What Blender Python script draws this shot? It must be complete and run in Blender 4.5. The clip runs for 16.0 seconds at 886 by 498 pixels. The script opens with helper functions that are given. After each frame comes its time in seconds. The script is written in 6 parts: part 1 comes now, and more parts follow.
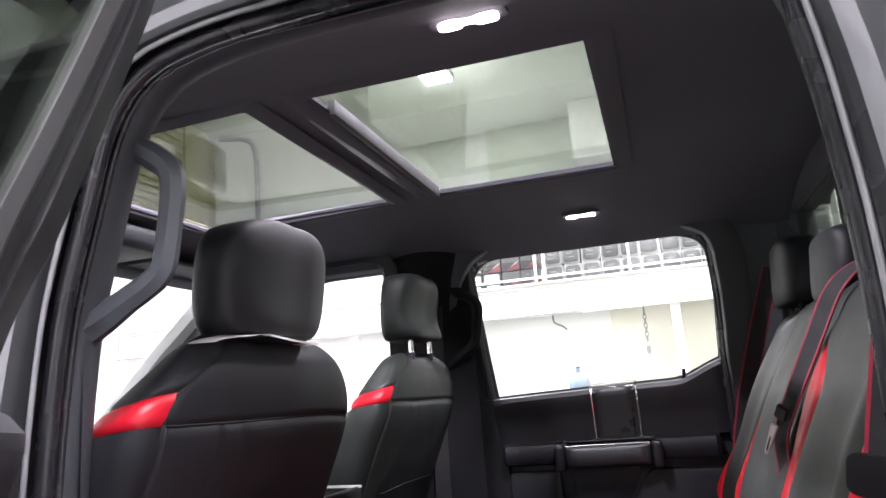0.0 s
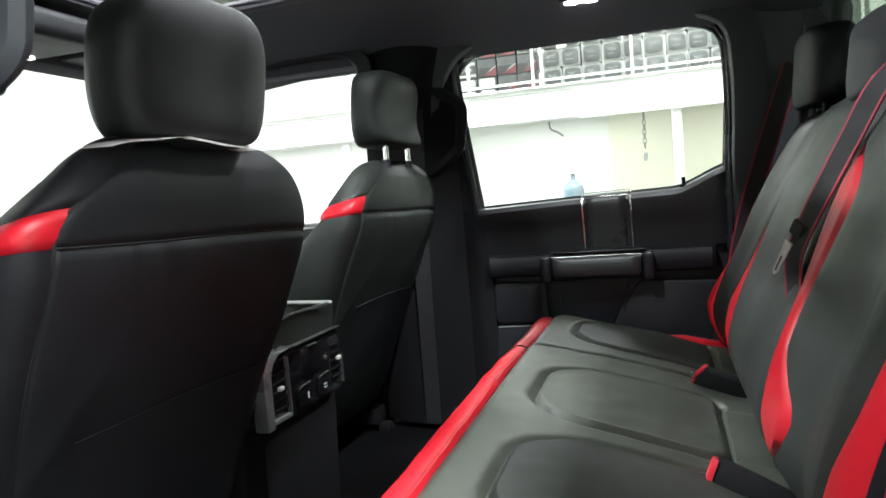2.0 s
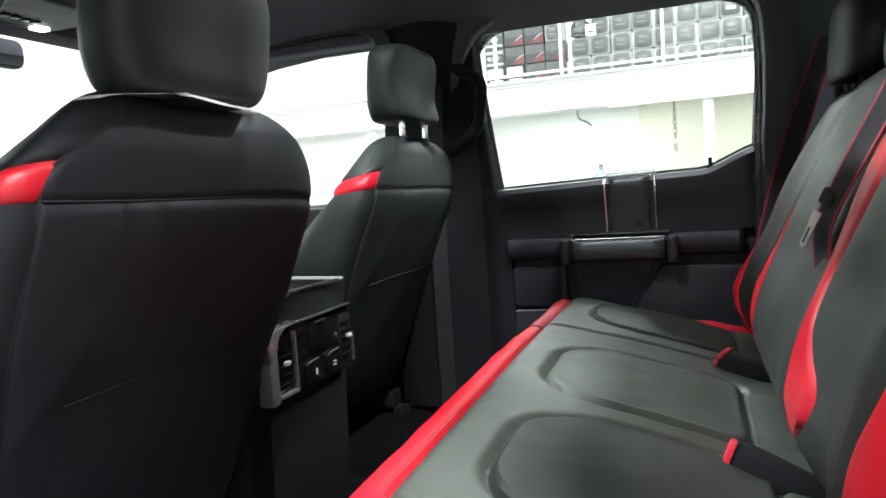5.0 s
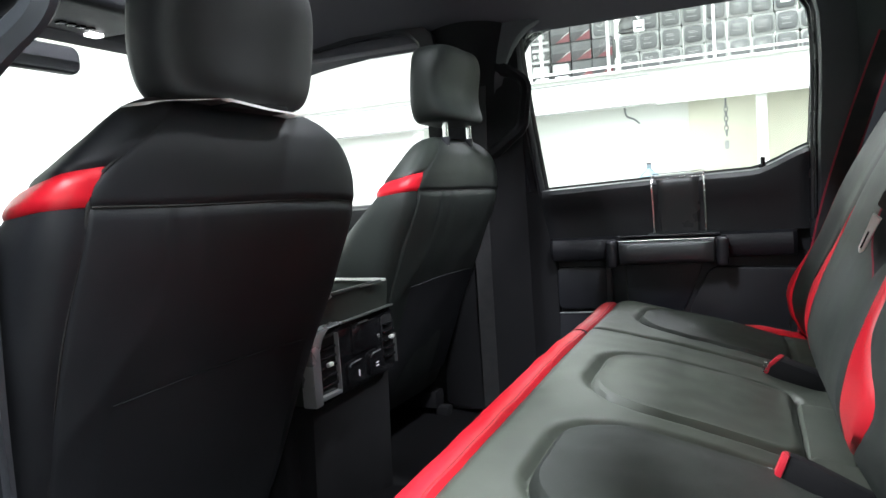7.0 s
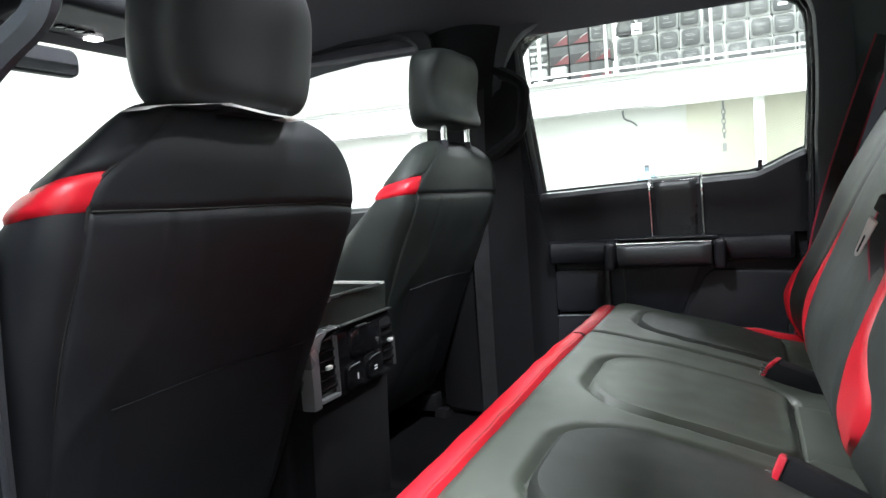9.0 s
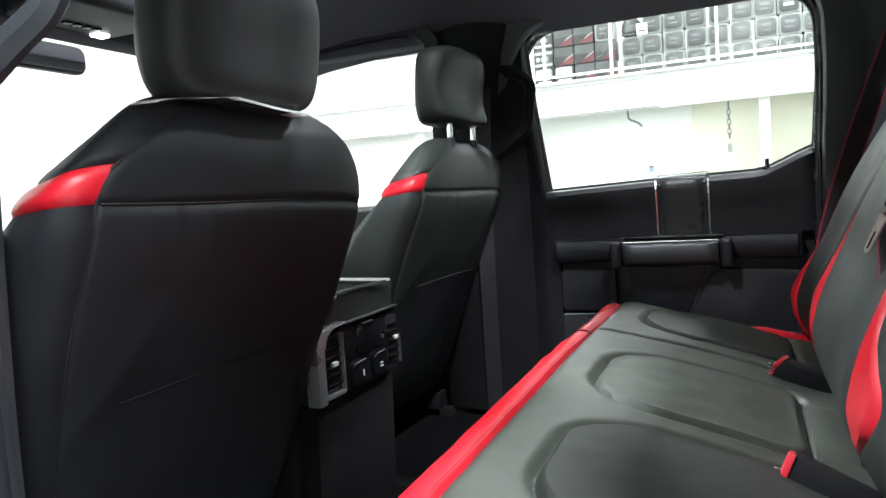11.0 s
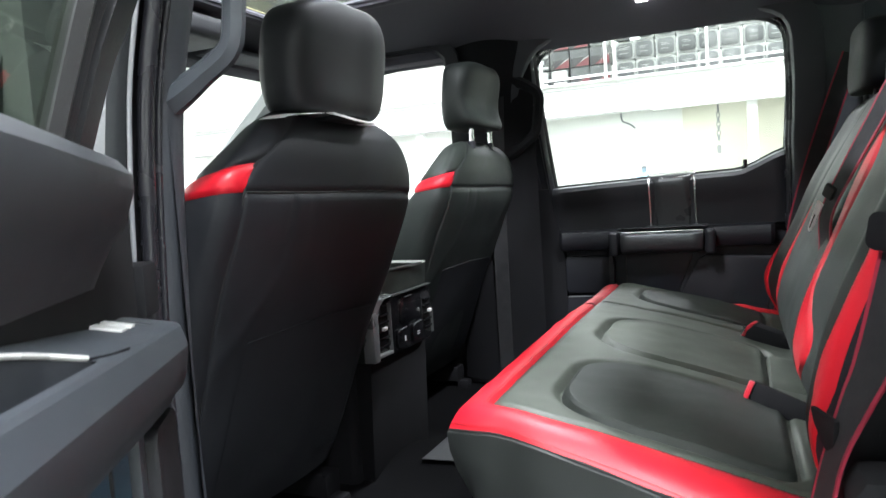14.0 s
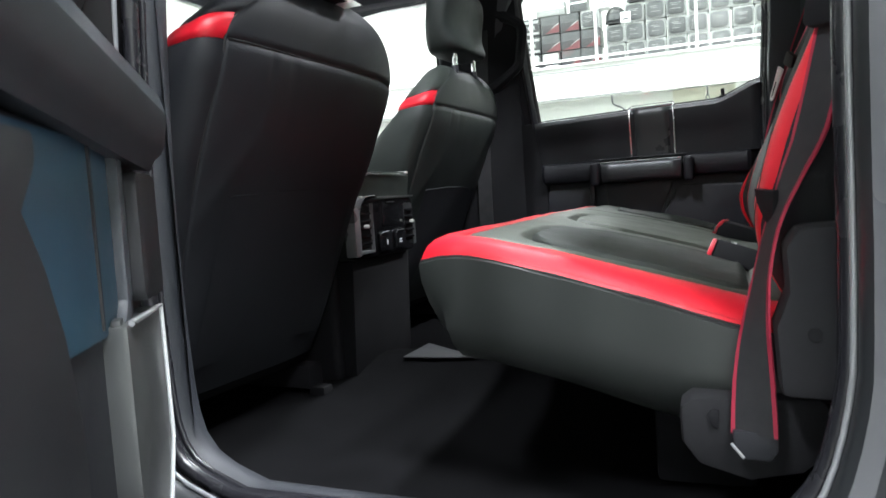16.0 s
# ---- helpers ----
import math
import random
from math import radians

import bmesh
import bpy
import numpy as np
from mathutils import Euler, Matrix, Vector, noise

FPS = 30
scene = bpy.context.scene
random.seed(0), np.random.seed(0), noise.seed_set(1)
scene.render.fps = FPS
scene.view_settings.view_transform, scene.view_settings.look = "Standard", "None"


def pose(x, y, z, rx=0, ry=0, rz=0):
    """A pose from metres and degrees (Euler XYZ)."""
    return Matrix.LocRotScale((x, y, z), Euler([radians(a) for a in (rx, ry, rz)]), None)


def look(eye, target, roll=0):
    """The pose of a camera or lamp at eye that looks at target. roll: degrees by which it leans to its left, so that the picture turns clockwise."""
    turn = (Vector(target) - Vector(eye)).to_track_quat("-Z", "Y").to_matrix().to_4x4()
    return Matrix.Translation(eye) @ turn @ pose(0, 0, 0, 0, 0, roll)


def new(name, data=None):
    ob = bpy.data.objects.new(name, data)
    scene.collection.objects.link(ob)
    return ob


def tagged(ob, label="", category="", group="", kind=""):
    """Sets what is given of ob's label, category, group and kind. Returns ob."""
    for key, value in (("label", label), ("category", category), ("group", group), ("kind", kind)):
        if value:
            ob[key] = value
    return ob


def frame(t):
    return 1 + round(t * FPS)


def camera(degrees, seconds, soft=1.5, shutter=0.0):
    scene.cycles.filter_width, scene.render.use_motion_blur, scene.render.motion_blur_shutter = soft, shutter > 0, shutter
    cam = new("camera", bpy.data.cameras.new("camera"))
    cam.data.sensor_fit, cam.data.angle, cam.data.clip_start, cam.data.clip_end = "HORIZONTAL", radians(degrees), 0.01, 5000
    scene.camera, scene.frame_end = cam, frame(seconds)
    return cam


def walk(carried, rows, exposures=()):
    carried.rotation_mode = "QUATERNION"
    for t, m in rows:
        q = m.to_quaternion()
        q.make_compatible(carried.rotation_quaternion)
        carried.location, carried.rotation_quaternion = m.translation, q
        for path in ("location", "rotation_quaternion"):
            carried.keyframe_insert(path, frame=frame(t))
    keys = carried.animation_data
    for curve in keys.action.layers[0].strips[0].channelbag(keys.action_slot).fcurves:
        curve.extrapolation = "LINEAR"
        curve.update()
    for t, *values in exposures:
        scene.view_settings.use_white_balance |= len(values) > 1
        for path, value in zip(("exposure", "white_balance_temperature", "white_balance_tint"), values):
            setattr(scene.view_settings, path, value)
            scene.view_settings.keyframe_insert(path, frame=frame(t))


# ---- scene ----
cam = camera(64.3, 16.0, shutter=0.5)
PATH = [
    (0, (0.215, -1.382, 1.441), (-0.335, 0.499, 1.837), -4.6),
    (0.5, (0.204, -1.333, 1.439), (-0.341, 0.55, 1.835), -4.7),
    (1, (0.199, -1.287, 1.44), (-0.354, 0.61, 1.752), -4.7),
    (1.5, (0.2, -1.237, 1.448), (-0.394, 0.672, 1.455), -4.8),
    (2, (0.206, -1.199, 1.446), (-0.387, 0.706, 1.303), -4.6),
    (2.5, (0.215, -1.17, 1.429), (-0.371, 0.735, 1.265), -4.5),
    (3, (0.228, -1.148, 1.418), (-0.352, 0.759, 1.254), -4.4),
    (3.5, (0.223, -1.137, 1.419), (-0.352, 0.771, 1.256), -4.3),
    (4, (0.221, -1.141, 1.415), (-0.353, 0.768, 1.253), -4.2),
    (4.5, (0.221, -1.142, 1.414), (-0.387, 0.757, 1.252), -4.2),
    (5, (0.218, -1.156, 1.409), (-0.449, 0.723, 1.25), -4.0),
    (5.2, (0.22, -1.159, 1.411), (-0.48, 0.707, 1.252), -4.1),
    (7.5, (0.22, -1.145, 1.418), (-0.568, 0.687, 1.266), -4.1),
    (8, (0.22, -1.149, 1.422), (-0.569, 0.683, 1.275), -4.1),
    (8.5, (0.221, -1.15, 1.418), (-0.565, 0.683, 1.268), -4.0),
    (9, (0.221, -1.15, 1.417), (-0.56, 0.685, 1.269), -4.1),
    (11.5, (0.215, -1.151, 1.405), (-0.577, 0.68, 1.259), -3.9),
    (12, (0.222, -1.167, 1.397), (-0.566, 0.665, 1.253), -4.0),
    (12.5, (0.228, -1.233, 1.407), (-0.557, 0.602, 1.267), -3.9),
    (13, (0.225, -1.322, 1.418), (-0.556, 0.514, 1.278), -3.9),
    (13.5, (0.229, -1.376, 1.42), (-0.546, 0.462, 1.277), -3.9),
    (14, (0.243, -1.425, 1.402), (-0.529, 0.414, 1.256), -3.9),
    (14.5, (0.249, -1.448, 1.352), (-0.52, 0.392, 1.208), -3.9),
    (15, (0.254, -1.457, 1.294), (-0.511, 0.385, 1.147), -3.8),
    (15.5, (0.266, -1.466, 1.238), (-0.493, 0.379, 1.093), -3.7),
    (16, (0.279, -1.471, 1.186), (-0.478, 0.375, 1.039), -3.7),
]
EXPOSURES = [(0, 1.08, 6450, 28), (0.7, 1.05, 6450, 26), (1.2, 1.0, 6450, 15), (1.6, 0.88, 6400, 8), (2.0, 0.9, 6450, 9), (3.0, 1.06, 6300, 11), (12.0, 1.05, 6250, 11), (13.5, 1.19, 6250, 11), (14.5, 1.19, 6250, 11), (15.2, 1.15, 6250, 11), (16, 1.07, 6250, 11)]
walk(cam, [(t, look(eye, target, roll)) for t, eye, target, roll in PATH], EXPOSURES)


# ---- world, light, exposure ----
world = bpy.data.worlds.new("world")
scene.world = world
world.use_nodes = True
world.node_tree.nodes["Background"].inputs[0].default_value = (0.8, 0.9, 1.0, 1)
world.node_tree.nodes["Background"].inputs[1].default_value = 0.05


def area_lamp(name, m, sx, sy, watts, colour):
    d = bpy.data.lights.new(name, "AREA")
    d.shape, d.size, d.size_y, d.energy, d.color = "RECTANGLE", sx, sy, watts, colour
    ob = new(name, d)
    ob.matrix_world = m
    return ob


TUBE = (0.925, 0.95, 0.98)
# first lamp is in view; the other six are unseen, added to brighten cab and walls
SHOP_LAMPS = [(-2.12, 6.5, 150), (2.6, 5.0, 220), (-4.6, 0.6, 420), (3.0, -3.2, 150), (-1.2, -3.6, 140), (0.6, 1.4, 215), (1.5, -2.2, 235)]
LAMP_Z = 5.5
for lx, ly, w in SHOP_LAMPS:
    area_lamp("tube_light", pose(lx, ly, LAMP_Z - 0.09), 0.38, 1.2, w, TUBE)
    area_lamp("tube_uplight", pose(lx, ly, LAMP_Z + 0.09, 180), 0.32, 1.1, w * 0.35, TUBE)

# added fills without fixtures, to whiten the wall under the deck
area_lamp("under_deck_fill", pose(-1.2, 7.9, 2.40), 2.4, 0.2, 40, TUBE)
area_lamp("under_deck_fill", pose(2.2, 7.9, 2.40), 2.4, 0.2, 27, TUBE)
area_lamp("under_deck_fill", pose(-4.9, 7.9, 2.40), 2.4, 0.2, 60, TUBE)

# ---- materials ----


def mat(name, colour, rough=0.5, metal=0.0, spread=0.12, scale=6.0, grain=400.0, bump=0.0, coat=0.0, voronoi=False, rough_var=0.08, spec=0.5):
    """A painted, moulded or woven surface: base colour with slow stains and fine grain, and a fine relief."""
    m = bpy.data.materials.new(name)
    m.use_nodes = True
    nt = m.node_tree
    n, l = nt.nodes, nt.links
    b = n["Principled BSDF"]
    co = n.new("ShaderNodeTexCoord")
    slow = n.new("ShaderNodeTexNoise")
    slow.inputs["Scale"].default_value, slow.inputs["Detail"].default_value = scale, 4
    fine = n.new("ShaderNodeTexVoronoi" if voronoi else "ShaderNodeTexNoise")
    fine.inputs["Scale"].default_value = grain
    l.new(co.outputs["Object"], slow.inputs["Vector"])
    l.new(co.outputs["Object"], fine.inputs["Vector"])
    info = n.new("ShaderNodeObjectInfo")
    add = n.new("ShaderNodeMath")
    add.operation = "MULTIPLY_ADD"
    l.new(info.outputs["Random"], add.inputs[0])
    add.inputs[1].default_value = 0.3
    l.new(slow.outputs[0], add.inputs[2])
    ramp = n.new("ShaderNodeMapRange")
    ramp.inputs["From Min"].default_value, ramp.inputs["From Max"].default_value = 0.3, 1.0
    ramp.inputs["To Min"].default_value, ramp.inputs["To Max"].default_value = 1 - spread, 1 + spread
    l.new(add.outputs[0], ramp.inputs["Value"])
    mix = n.new("ShaderNodeVectorMath")
    mix.operation = "SCALE"
    mix.inputs[0].default_value = colour
    l.new(ramp.outputs[0], mix.inputs["Scale"])
    l.new(mix.outputs[0], b.inputs["Base Color"])
    rr = n.new("ShaderNodeMapRange")
    rr.inputs["From Min"].default_value, rr.inputs["From Max"].default_value = 0.3, 0.7
    rr.inputs["To Min"].default_value, rr.inputs["To Max"].default_value = max(0.02, rough - rough_var), min(1, rough + rough_var)
    l.new(slow.outputs[0], rr.inputs["Value"])
    l.new(rr.outputs[0], b.inputs["Roughness"])
    b.inputs["Metallic"].default_value = metal
    b.inputs["Specular IOR Level"].default_value = spec
    if coat:
        b.inputs["Coat Weight"].default_value, b.inputs["Coat Roughness"].default_value = coat, 0.05
    if bump:
        bp = n.new("ShaderNodeBump")
        bp.inputs["Strength"].default_value, bp.inputs["Distance"].default_value = bump, 0.001
        l.new(fine.outputs[0], bp.inputs["Height"])
        l.new(bp.outputs[0], b.inputs["Normal"])
    return m


def lit(name, colour, strength):
    m = bpy.data.materials.new(name)
    m.use_nodes = True
    b = m.node_tree.nodes["Principled BSDF"]
    b.inputs["Base Color"].default_value = (*colour, 1)
    b.inputs["Emission Color"].default_value = (*colour, 1)
    b.inputs["Emission Strength"].default_value = strength
    return m


def pane_material(name, tint, gloss=0.03):
    """Thin glass: a tinted clear sheet with a glossy skin."""
    m = bpy.data.materials.new(name)
    m.use_nodes = True
    n, l = m.node_tree.nodes, m.node_tree.links
    n.remove(n["Principled BSDF"])
    clear, shine, mix, face, power, scale = [n.new(k) for k in ("ShaderNodeBsdfTransparent", "ShaderNodeBsdfGlossy", "ShaderNodeMixShader", "ShaderNodeLayerWeight", "ShaderNodeMath", "ShaderNodeMath")]
    clear.inputs[0].default_value = (*tint, 1)
    shine.inputs["Roughness"].default_value = 0.02
    power.operation, scale.operation = "POWER", "MULTIPLY_ADD"
    power.inputs[1].default_value = 5.0
    scale.inputs[1].default_value, scale.inputs[2].default_value = 0.75, gloss
    l.new(face.outputs["Facing"], power.inputs[0])
    l.new(power.outputs[0], scale.inputs[0])
    l.new(scale.outputs[0], mix.inputs[0])
    l.new(clear.outputs[0], mix.inputs[1])
    l.new(shine.outputs[0], mix.inputs[2])
    l.new(mix.outputs[0], n["Material Output"].inputs["Surface"])
    return m


LEATHER = mat("black_vinyl", (0.0130, 0.0140, 0.0166), 0.54, spread=0.15, scale=5, grain=900, bump=0.11, voronoi=True, spec=0.22)
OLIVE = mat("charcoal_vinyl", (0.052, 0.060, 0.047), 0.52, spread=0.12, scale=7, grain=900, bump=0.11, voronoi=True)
# driver's black vinyl again, with the passenger side's light put into its tone
FARHIDE = mat("far_lit_black_vinyl", (0.0122, 0.0156, 0.0145), 0.52, spread=0.12, scale=7, grain=900, bump=0.11, voronoi=True, spec=0.4)
HEADREST = mat("headrest_vinyl", (0.0185, 0.0195, 0.0215), 0.52, spread=0.15, scale=5, grain=900, bump=0.11, voronoi=True, spec=0.3)
# cushion's charcoal vinyl darkened; the backrest's shade is put into this colour
BACKREST = mat("darkened_charcoal_vinyl", (0.0135, 0.0180, 0.0150), 0.52, spread=0.12, scale=7, grain=900, bump=0.11, voronoi=True)
# darker copy of charcoal_vinyl; shade below the red border is in its colour
SKIRT = mat("shaded_skirt_vinyl", (0.0245, 0.0275, 0.0255), 0.45, spread=0.12, scale=7, grain=900, bump=0.11, voronoi=True)
CLOTH = mat("perforated_cloth", (0.024, 0.029, 0.0245), 0.66, spread=0.15, scale=9, grain=1400, bump=0.5, voronoi=True)
RED = mat("red_vinyl", (0.56, 0.010, 0.022), 0.40, spread=0.08, scale=6, grain=900, bump=0.11, voronoi=True, spec=0.45)
BLACK_STITCH = mat("black_thread", (0.012, 0.012, 0.012), 0.8)
PLASTIC = mat("black_plastic", (0.0135, 0.0140, 0.0180), 0.5, spread=0.1, scale=8, grain=1600, bump=0.35, spec=0.35)
PANEL = mat("grained_panel", (0.0175, 0.018, 0.0205), 0.5, spread=0.1, scale=6, grain=1200, bump=0.3, spec=0.35)
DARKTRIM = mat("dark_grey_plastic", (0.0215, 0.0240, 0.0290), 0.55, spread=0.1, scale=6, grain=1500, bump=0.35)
REVEAL = mat("dark_grey_paint", (0.024, 0.026, 0.028), 0.34, spread=0.06, scale=3, grain=2500, bump=0.05, spec=0.22)
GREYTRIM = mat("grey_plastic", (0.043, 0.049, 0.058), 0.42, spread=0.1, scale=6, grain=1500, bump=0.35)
# black cloth raised to purplish grey; lens haze is put into the colour
HEADLINER = mat("veiled_headliner_cloth", (0.060, 0.058, 0.071), 0.9, spread=0.12, scale=5, grain=1500, bump=0.4)
RIM = mat("roof_rim", (0.0115, 0.0115, 0.013), 0.85, spread=0.1, spec=0.25)
CARPET = mat("carpet", (0.0050, 0.0050, 0.0056), 1.0, spread=0.35, scale=14, grain=700, bump=1.0, spec=0.05)
# pillar trim standing in light; that brightness is put into the colour
LITTRIM = mat("lit_grey_plastic", (0.30, 0.32, 0.31), 0.5, spread=0.06, scale=6, grain=1500, bump=0.2)
SEAL = mat("satin_rubber", (0.016, 0.016, 0.019), 0.26, spread=0.12, scale=14, grain=700, bump=0.12)
RUBBER = mat("rubber", (0.022, 0.022, 0.023), 0.55, spread=0.15, scale=20, grain=800, bump=0.2)
# body paint made paler, so the flange edge's highlight is in its colour
FLANGE = mat("highlight_grey_paint", (0.20, 0.205, 0.215), 0.4, metal=0.1, spread=0.06, scale=3, grain=2500, bump=0.05, coat=1.0)
PAINT = mat("grey_paint", (0.125, 0.127, 0.136), 0.27, metal=0.1, spread=0.06, scale=3, grain=2500, bump=0.05, coat=1.0)
# mostly diffuse metal; the white highlight of chrome is put into its colour
BRIGHT = mat("highlit_steel", (0.82, 0.82, 0.80), 0.32, metal=0.35, spread=0.03, scale=30)
CHROME = mat("chrome", (0.85, 0.85, 0.86), 0.2, metal=1.0, spread=0.03, scale=30)
SATIN = mat("satin_grey_metal", (0.30, 0.305, 0.315), 0.30, metal=0.6, spread=0.05, scale=12, grain=1200, bump=0.08)
SILVER = mat("satin_silver", (0.48, 0.49, 0.50), 0.33, metal=0.5, spread=0.05, scale=12, grain=1200, bump=0.08)
HANDLE = mat("satin_handle", (0.055, 0.058, 0.062), 0.36, metal=0.4, spread=0.05, scale=12, grain=1200, bump=0.06)
STEEL = mat("brushed_dark", (0.12, 0.125, 0.125), 0.36, metal=0.6, spread=0.08, scale=14, grain=900, bump=0.1)
INLAY = mat("dark_inlay", (0.045, 0.047, 0.048), 0.32, metal=0.3, spread=0.08, scale=14, grain=900, bump=0.1)
GLOSSBLACK = mat("gloss_black", (0.008, 0.008, 0.009), 0.12, spread=0.1, scale=10)
# blue_plastic again, with the far door's shade put into the colour
BLUESHADE = mat("shaded_blue_plastic", (0.006, 0.008, 0.014), 0.5, spread=0.12, scale=9, grain=1500, bump=0.2)
BLUE = mat("blue_plastic", (0.026, 0.066, 0.102), 0.45, spread=0.12, scale=9, grain=1500, bump=0.2)
WEB = mat("black_webbing", (0.012, 0.012, 0.0135), 0.8, spread=0.1, scale=30, grain=900, bump=0.6)
WEBRED = mat("red_webbing", (0.27, 0.012, 0.035), 0.7, spread=0.1, scale=30)
BUTTON = mat("red_button", (0.62, 0.02, 0.04), 0.35, spread=0.05)
PAPER = mat("paper_tag", (0.82, 0.82, 0.80), 0.7, spread=0.06, scale=25)
WHITEPAINT = mat("white_paint", (0.72, 0.73, 0.69), 0.6, spread=0.05, scale=0.8, grain=60, bump=0.15)
BEAMPAINT = mat("beam_paint", (0.78, 0.78, 0.76), 0.4, spread=0.04, scale=1.5, grain=80, bump=0.1)
SOFFIT = mat("green_grey_paint", (0.50, 0.54, 0.46), 0.7, spread=0.07, scale=0.9, grain=50, bump=0.15)
LINING = mat("beige_paint", (0.62, 0.61, 0.50), 0.7, spread=0.05, scale=0.8)
SLAT = mat("beige_slatwall", (0.50, 0.47, 0.30), 0.6, spread=0.06, scale=2)
CONCRETE = mat("sealed_concrete", (0.24, 0.24, 0.235), 0.35, spread=0.2, scale=1.2, grain=60, bump=0.2)
CEIL = mat("ceiling_board", (0.55, 0.57, 0.52), 0.8, spread=0.08, scale=0.7)
DARKMETAL = mat("grey_metal", (0.22, 0.23, 0.23), 0.45, metal=0.4, spread=0.1)
BOXDARK = mat("dark_print", (0.066, 0.068, 0.07), 0.4, spread=0.35, scale=10)
BOXBLACK = mat("black_carton", (0.03, 0.03, 0.032), 0.45, spread=0.25, scale=8)
BOXRED = mat("red_print", (0.12, 0.028, 0.033), 0.5, spread=0.2, scale=10)
BOXPALE = mat("pale_plastic", (0.30, 0.305, 0.30), 0.4, spread=0.12, scale=8)
LABELW = mat("white_label", (0.75, 0.76, 0.76), 0.5, spread=0.05)
# real black parts, plus shade under seats and behind trim put into near-black
BLACK_AND_SHADE = mat("black_and_shade", (0.0065, 0.0065, 0.0078), 0.8, spread=0.15, spec=0.2)
WATER = mat("blue_bottle", (0.22, 0.30, 0.36), 0.15, spread=0.1)
GLASS = pane_material("clear_pane", (0.93, 0.96, 0.93))
ROOFGLASS = pane_material("tinted_roof_pane", (0.51, 0.55, 0.505))
DOORGLASS = pane_material("tinted_door_pane", (0.50, 0.55, 0.49), 0.02)
MAPGLOW = lit("map_lamp_lens", (1.0, 0.98, 0.95), 3.0)
LAMPGLOW = lit("lamp_diffuser", (1.0, 0.97, 0.95), 14.0)
TUBEGLOW = lit("tube_diffuser", (0.97, 1.0, 0.93), 9.0)
MIRROR = mat("mirror_face", (0.7, 0.7, 0.7), 0.03, metal=1.0, spread=0.01)

# ---- mesh helpers ----


def mesh_of(name, bm, material, sharp=38):
    me = bpy.data.meshes.new(name)
    bmesh.ops.recalc_face_normals(bm, faces=bm.faces)
    bm.to_mesh(me)
    bm.free()
    me.materials.append(material)
    me.polygons.foreach_set("use_smooth", [True] * len(me.polygons))
    me.set_sharp_from_angle(angle=radians(sharp))
    return me


def part(name, bm, material, parent, label="", sharp=38):
    ob = new(name, mesh_of(name, bm, material, sharp))
    ob.parent = parent
    if label:
        ob["label"] = label
    return ob


def thing(name, label, category, group="", kind="", m=None):
    ob = new(name)
    ob.empty_display_size = 0.05
    if m is not None:
        ob.matrix_world = m
    return tagged(ob, label, category, group, kind)


def single(name, bm, material, label, category, group="", kind="", m=None, sharp=38):
    ob = new(name, mesh_of(name, bm, material, sharp))
    if m is not None:
        ob.matrix_world = m
    return tagged(ob, label, category, group, kind)


def box(x0, x1, y0, y1, z0, z1, bevel=0.0, seg=2, bm=None, m=None):
    out = bm or bmesh.new()
    tmp = bmesh.new()
    bmesh.ops.create_cube(tmp, size=1, matrix=Matrix.LocRotScale(((x0 + x1) / 2, (y0 + y1) / 2, (z0 + z1) / 2), None, (abs(x1 - x0), abs(y1 - y0), abs(z1 - z0))))
    if bevel:
        bmesh.ops.bevel(tmp, geom=tmp.edges[:], offset=bevel, segments=seg, profile=0.6, affect="EDGES")
    if m is not None:
        tmp.transform(m)
    join(out, tmp)
    return out


def join(out, tmp):
    idx = {v: out.verts.new(v.co) for v in tmp.verts}
    for f in tmp.faces:
        out.faces.new([idx[v] for v in f.verts])
    tmp.free()


def grid(fn, nu, nv, bm=None, close_u=False, close_v=False):
    """A sheet through fn(u, v), u and v from 0 to 1."""
    bm = bm or bmesh.new()
    rows = [[bm.verts.new(fn(i / nu, j / nv)) for j in range(nv + (0 if close_v else 1))] for i in range(nu + (0 if close_u else 1))]
    for i in range(nu):
        a, b = rows[i], rows[(i + 1) % len(rows)]
        for j in range(nv):
            k = (j + 1) % len(a)
            bm.faces.new((a[j], b[j], b[k], a[k]))
    return bm


def spline(pts, n):
    """n + 1 points evenly along a smooth curve through pts (Catmull-Rom)."""
    p = [Vector(q) for q in pts]
    fine = []
    for i in range(len(p) - 1):
        a, b, c, d = p[max(i - 1, 0)], p[i], p[i + 1], p[min(i + 2, len(p) - 1)]
        for k in range(12):
            t = k / 12
            fine.append(0.5 * ((2 * b) + (c - a) * t + (2 * a - 5 * b + 4 * c - d) * t * t + (3 * b - a - 3 * c + d) * t ** 3))
    fine.append(p[-1])
    run = [0.0]
    for a, b in zip(fine, fine[1:]):
        run.append(run[-1] + (b - a).length)
    out, k = [], 0
    for i in range(n + 1):
        s = run[-1] * i / n
        while k < len(run) - 2 and run[k + 1] < s:
            k += 1
        f = (s - run[k]) / max(run[k + 1] - run[k], 1e-9)
        out.append(fine[k].lerp(fine[k + 1], min(max(f, 0), 1)))
    return out


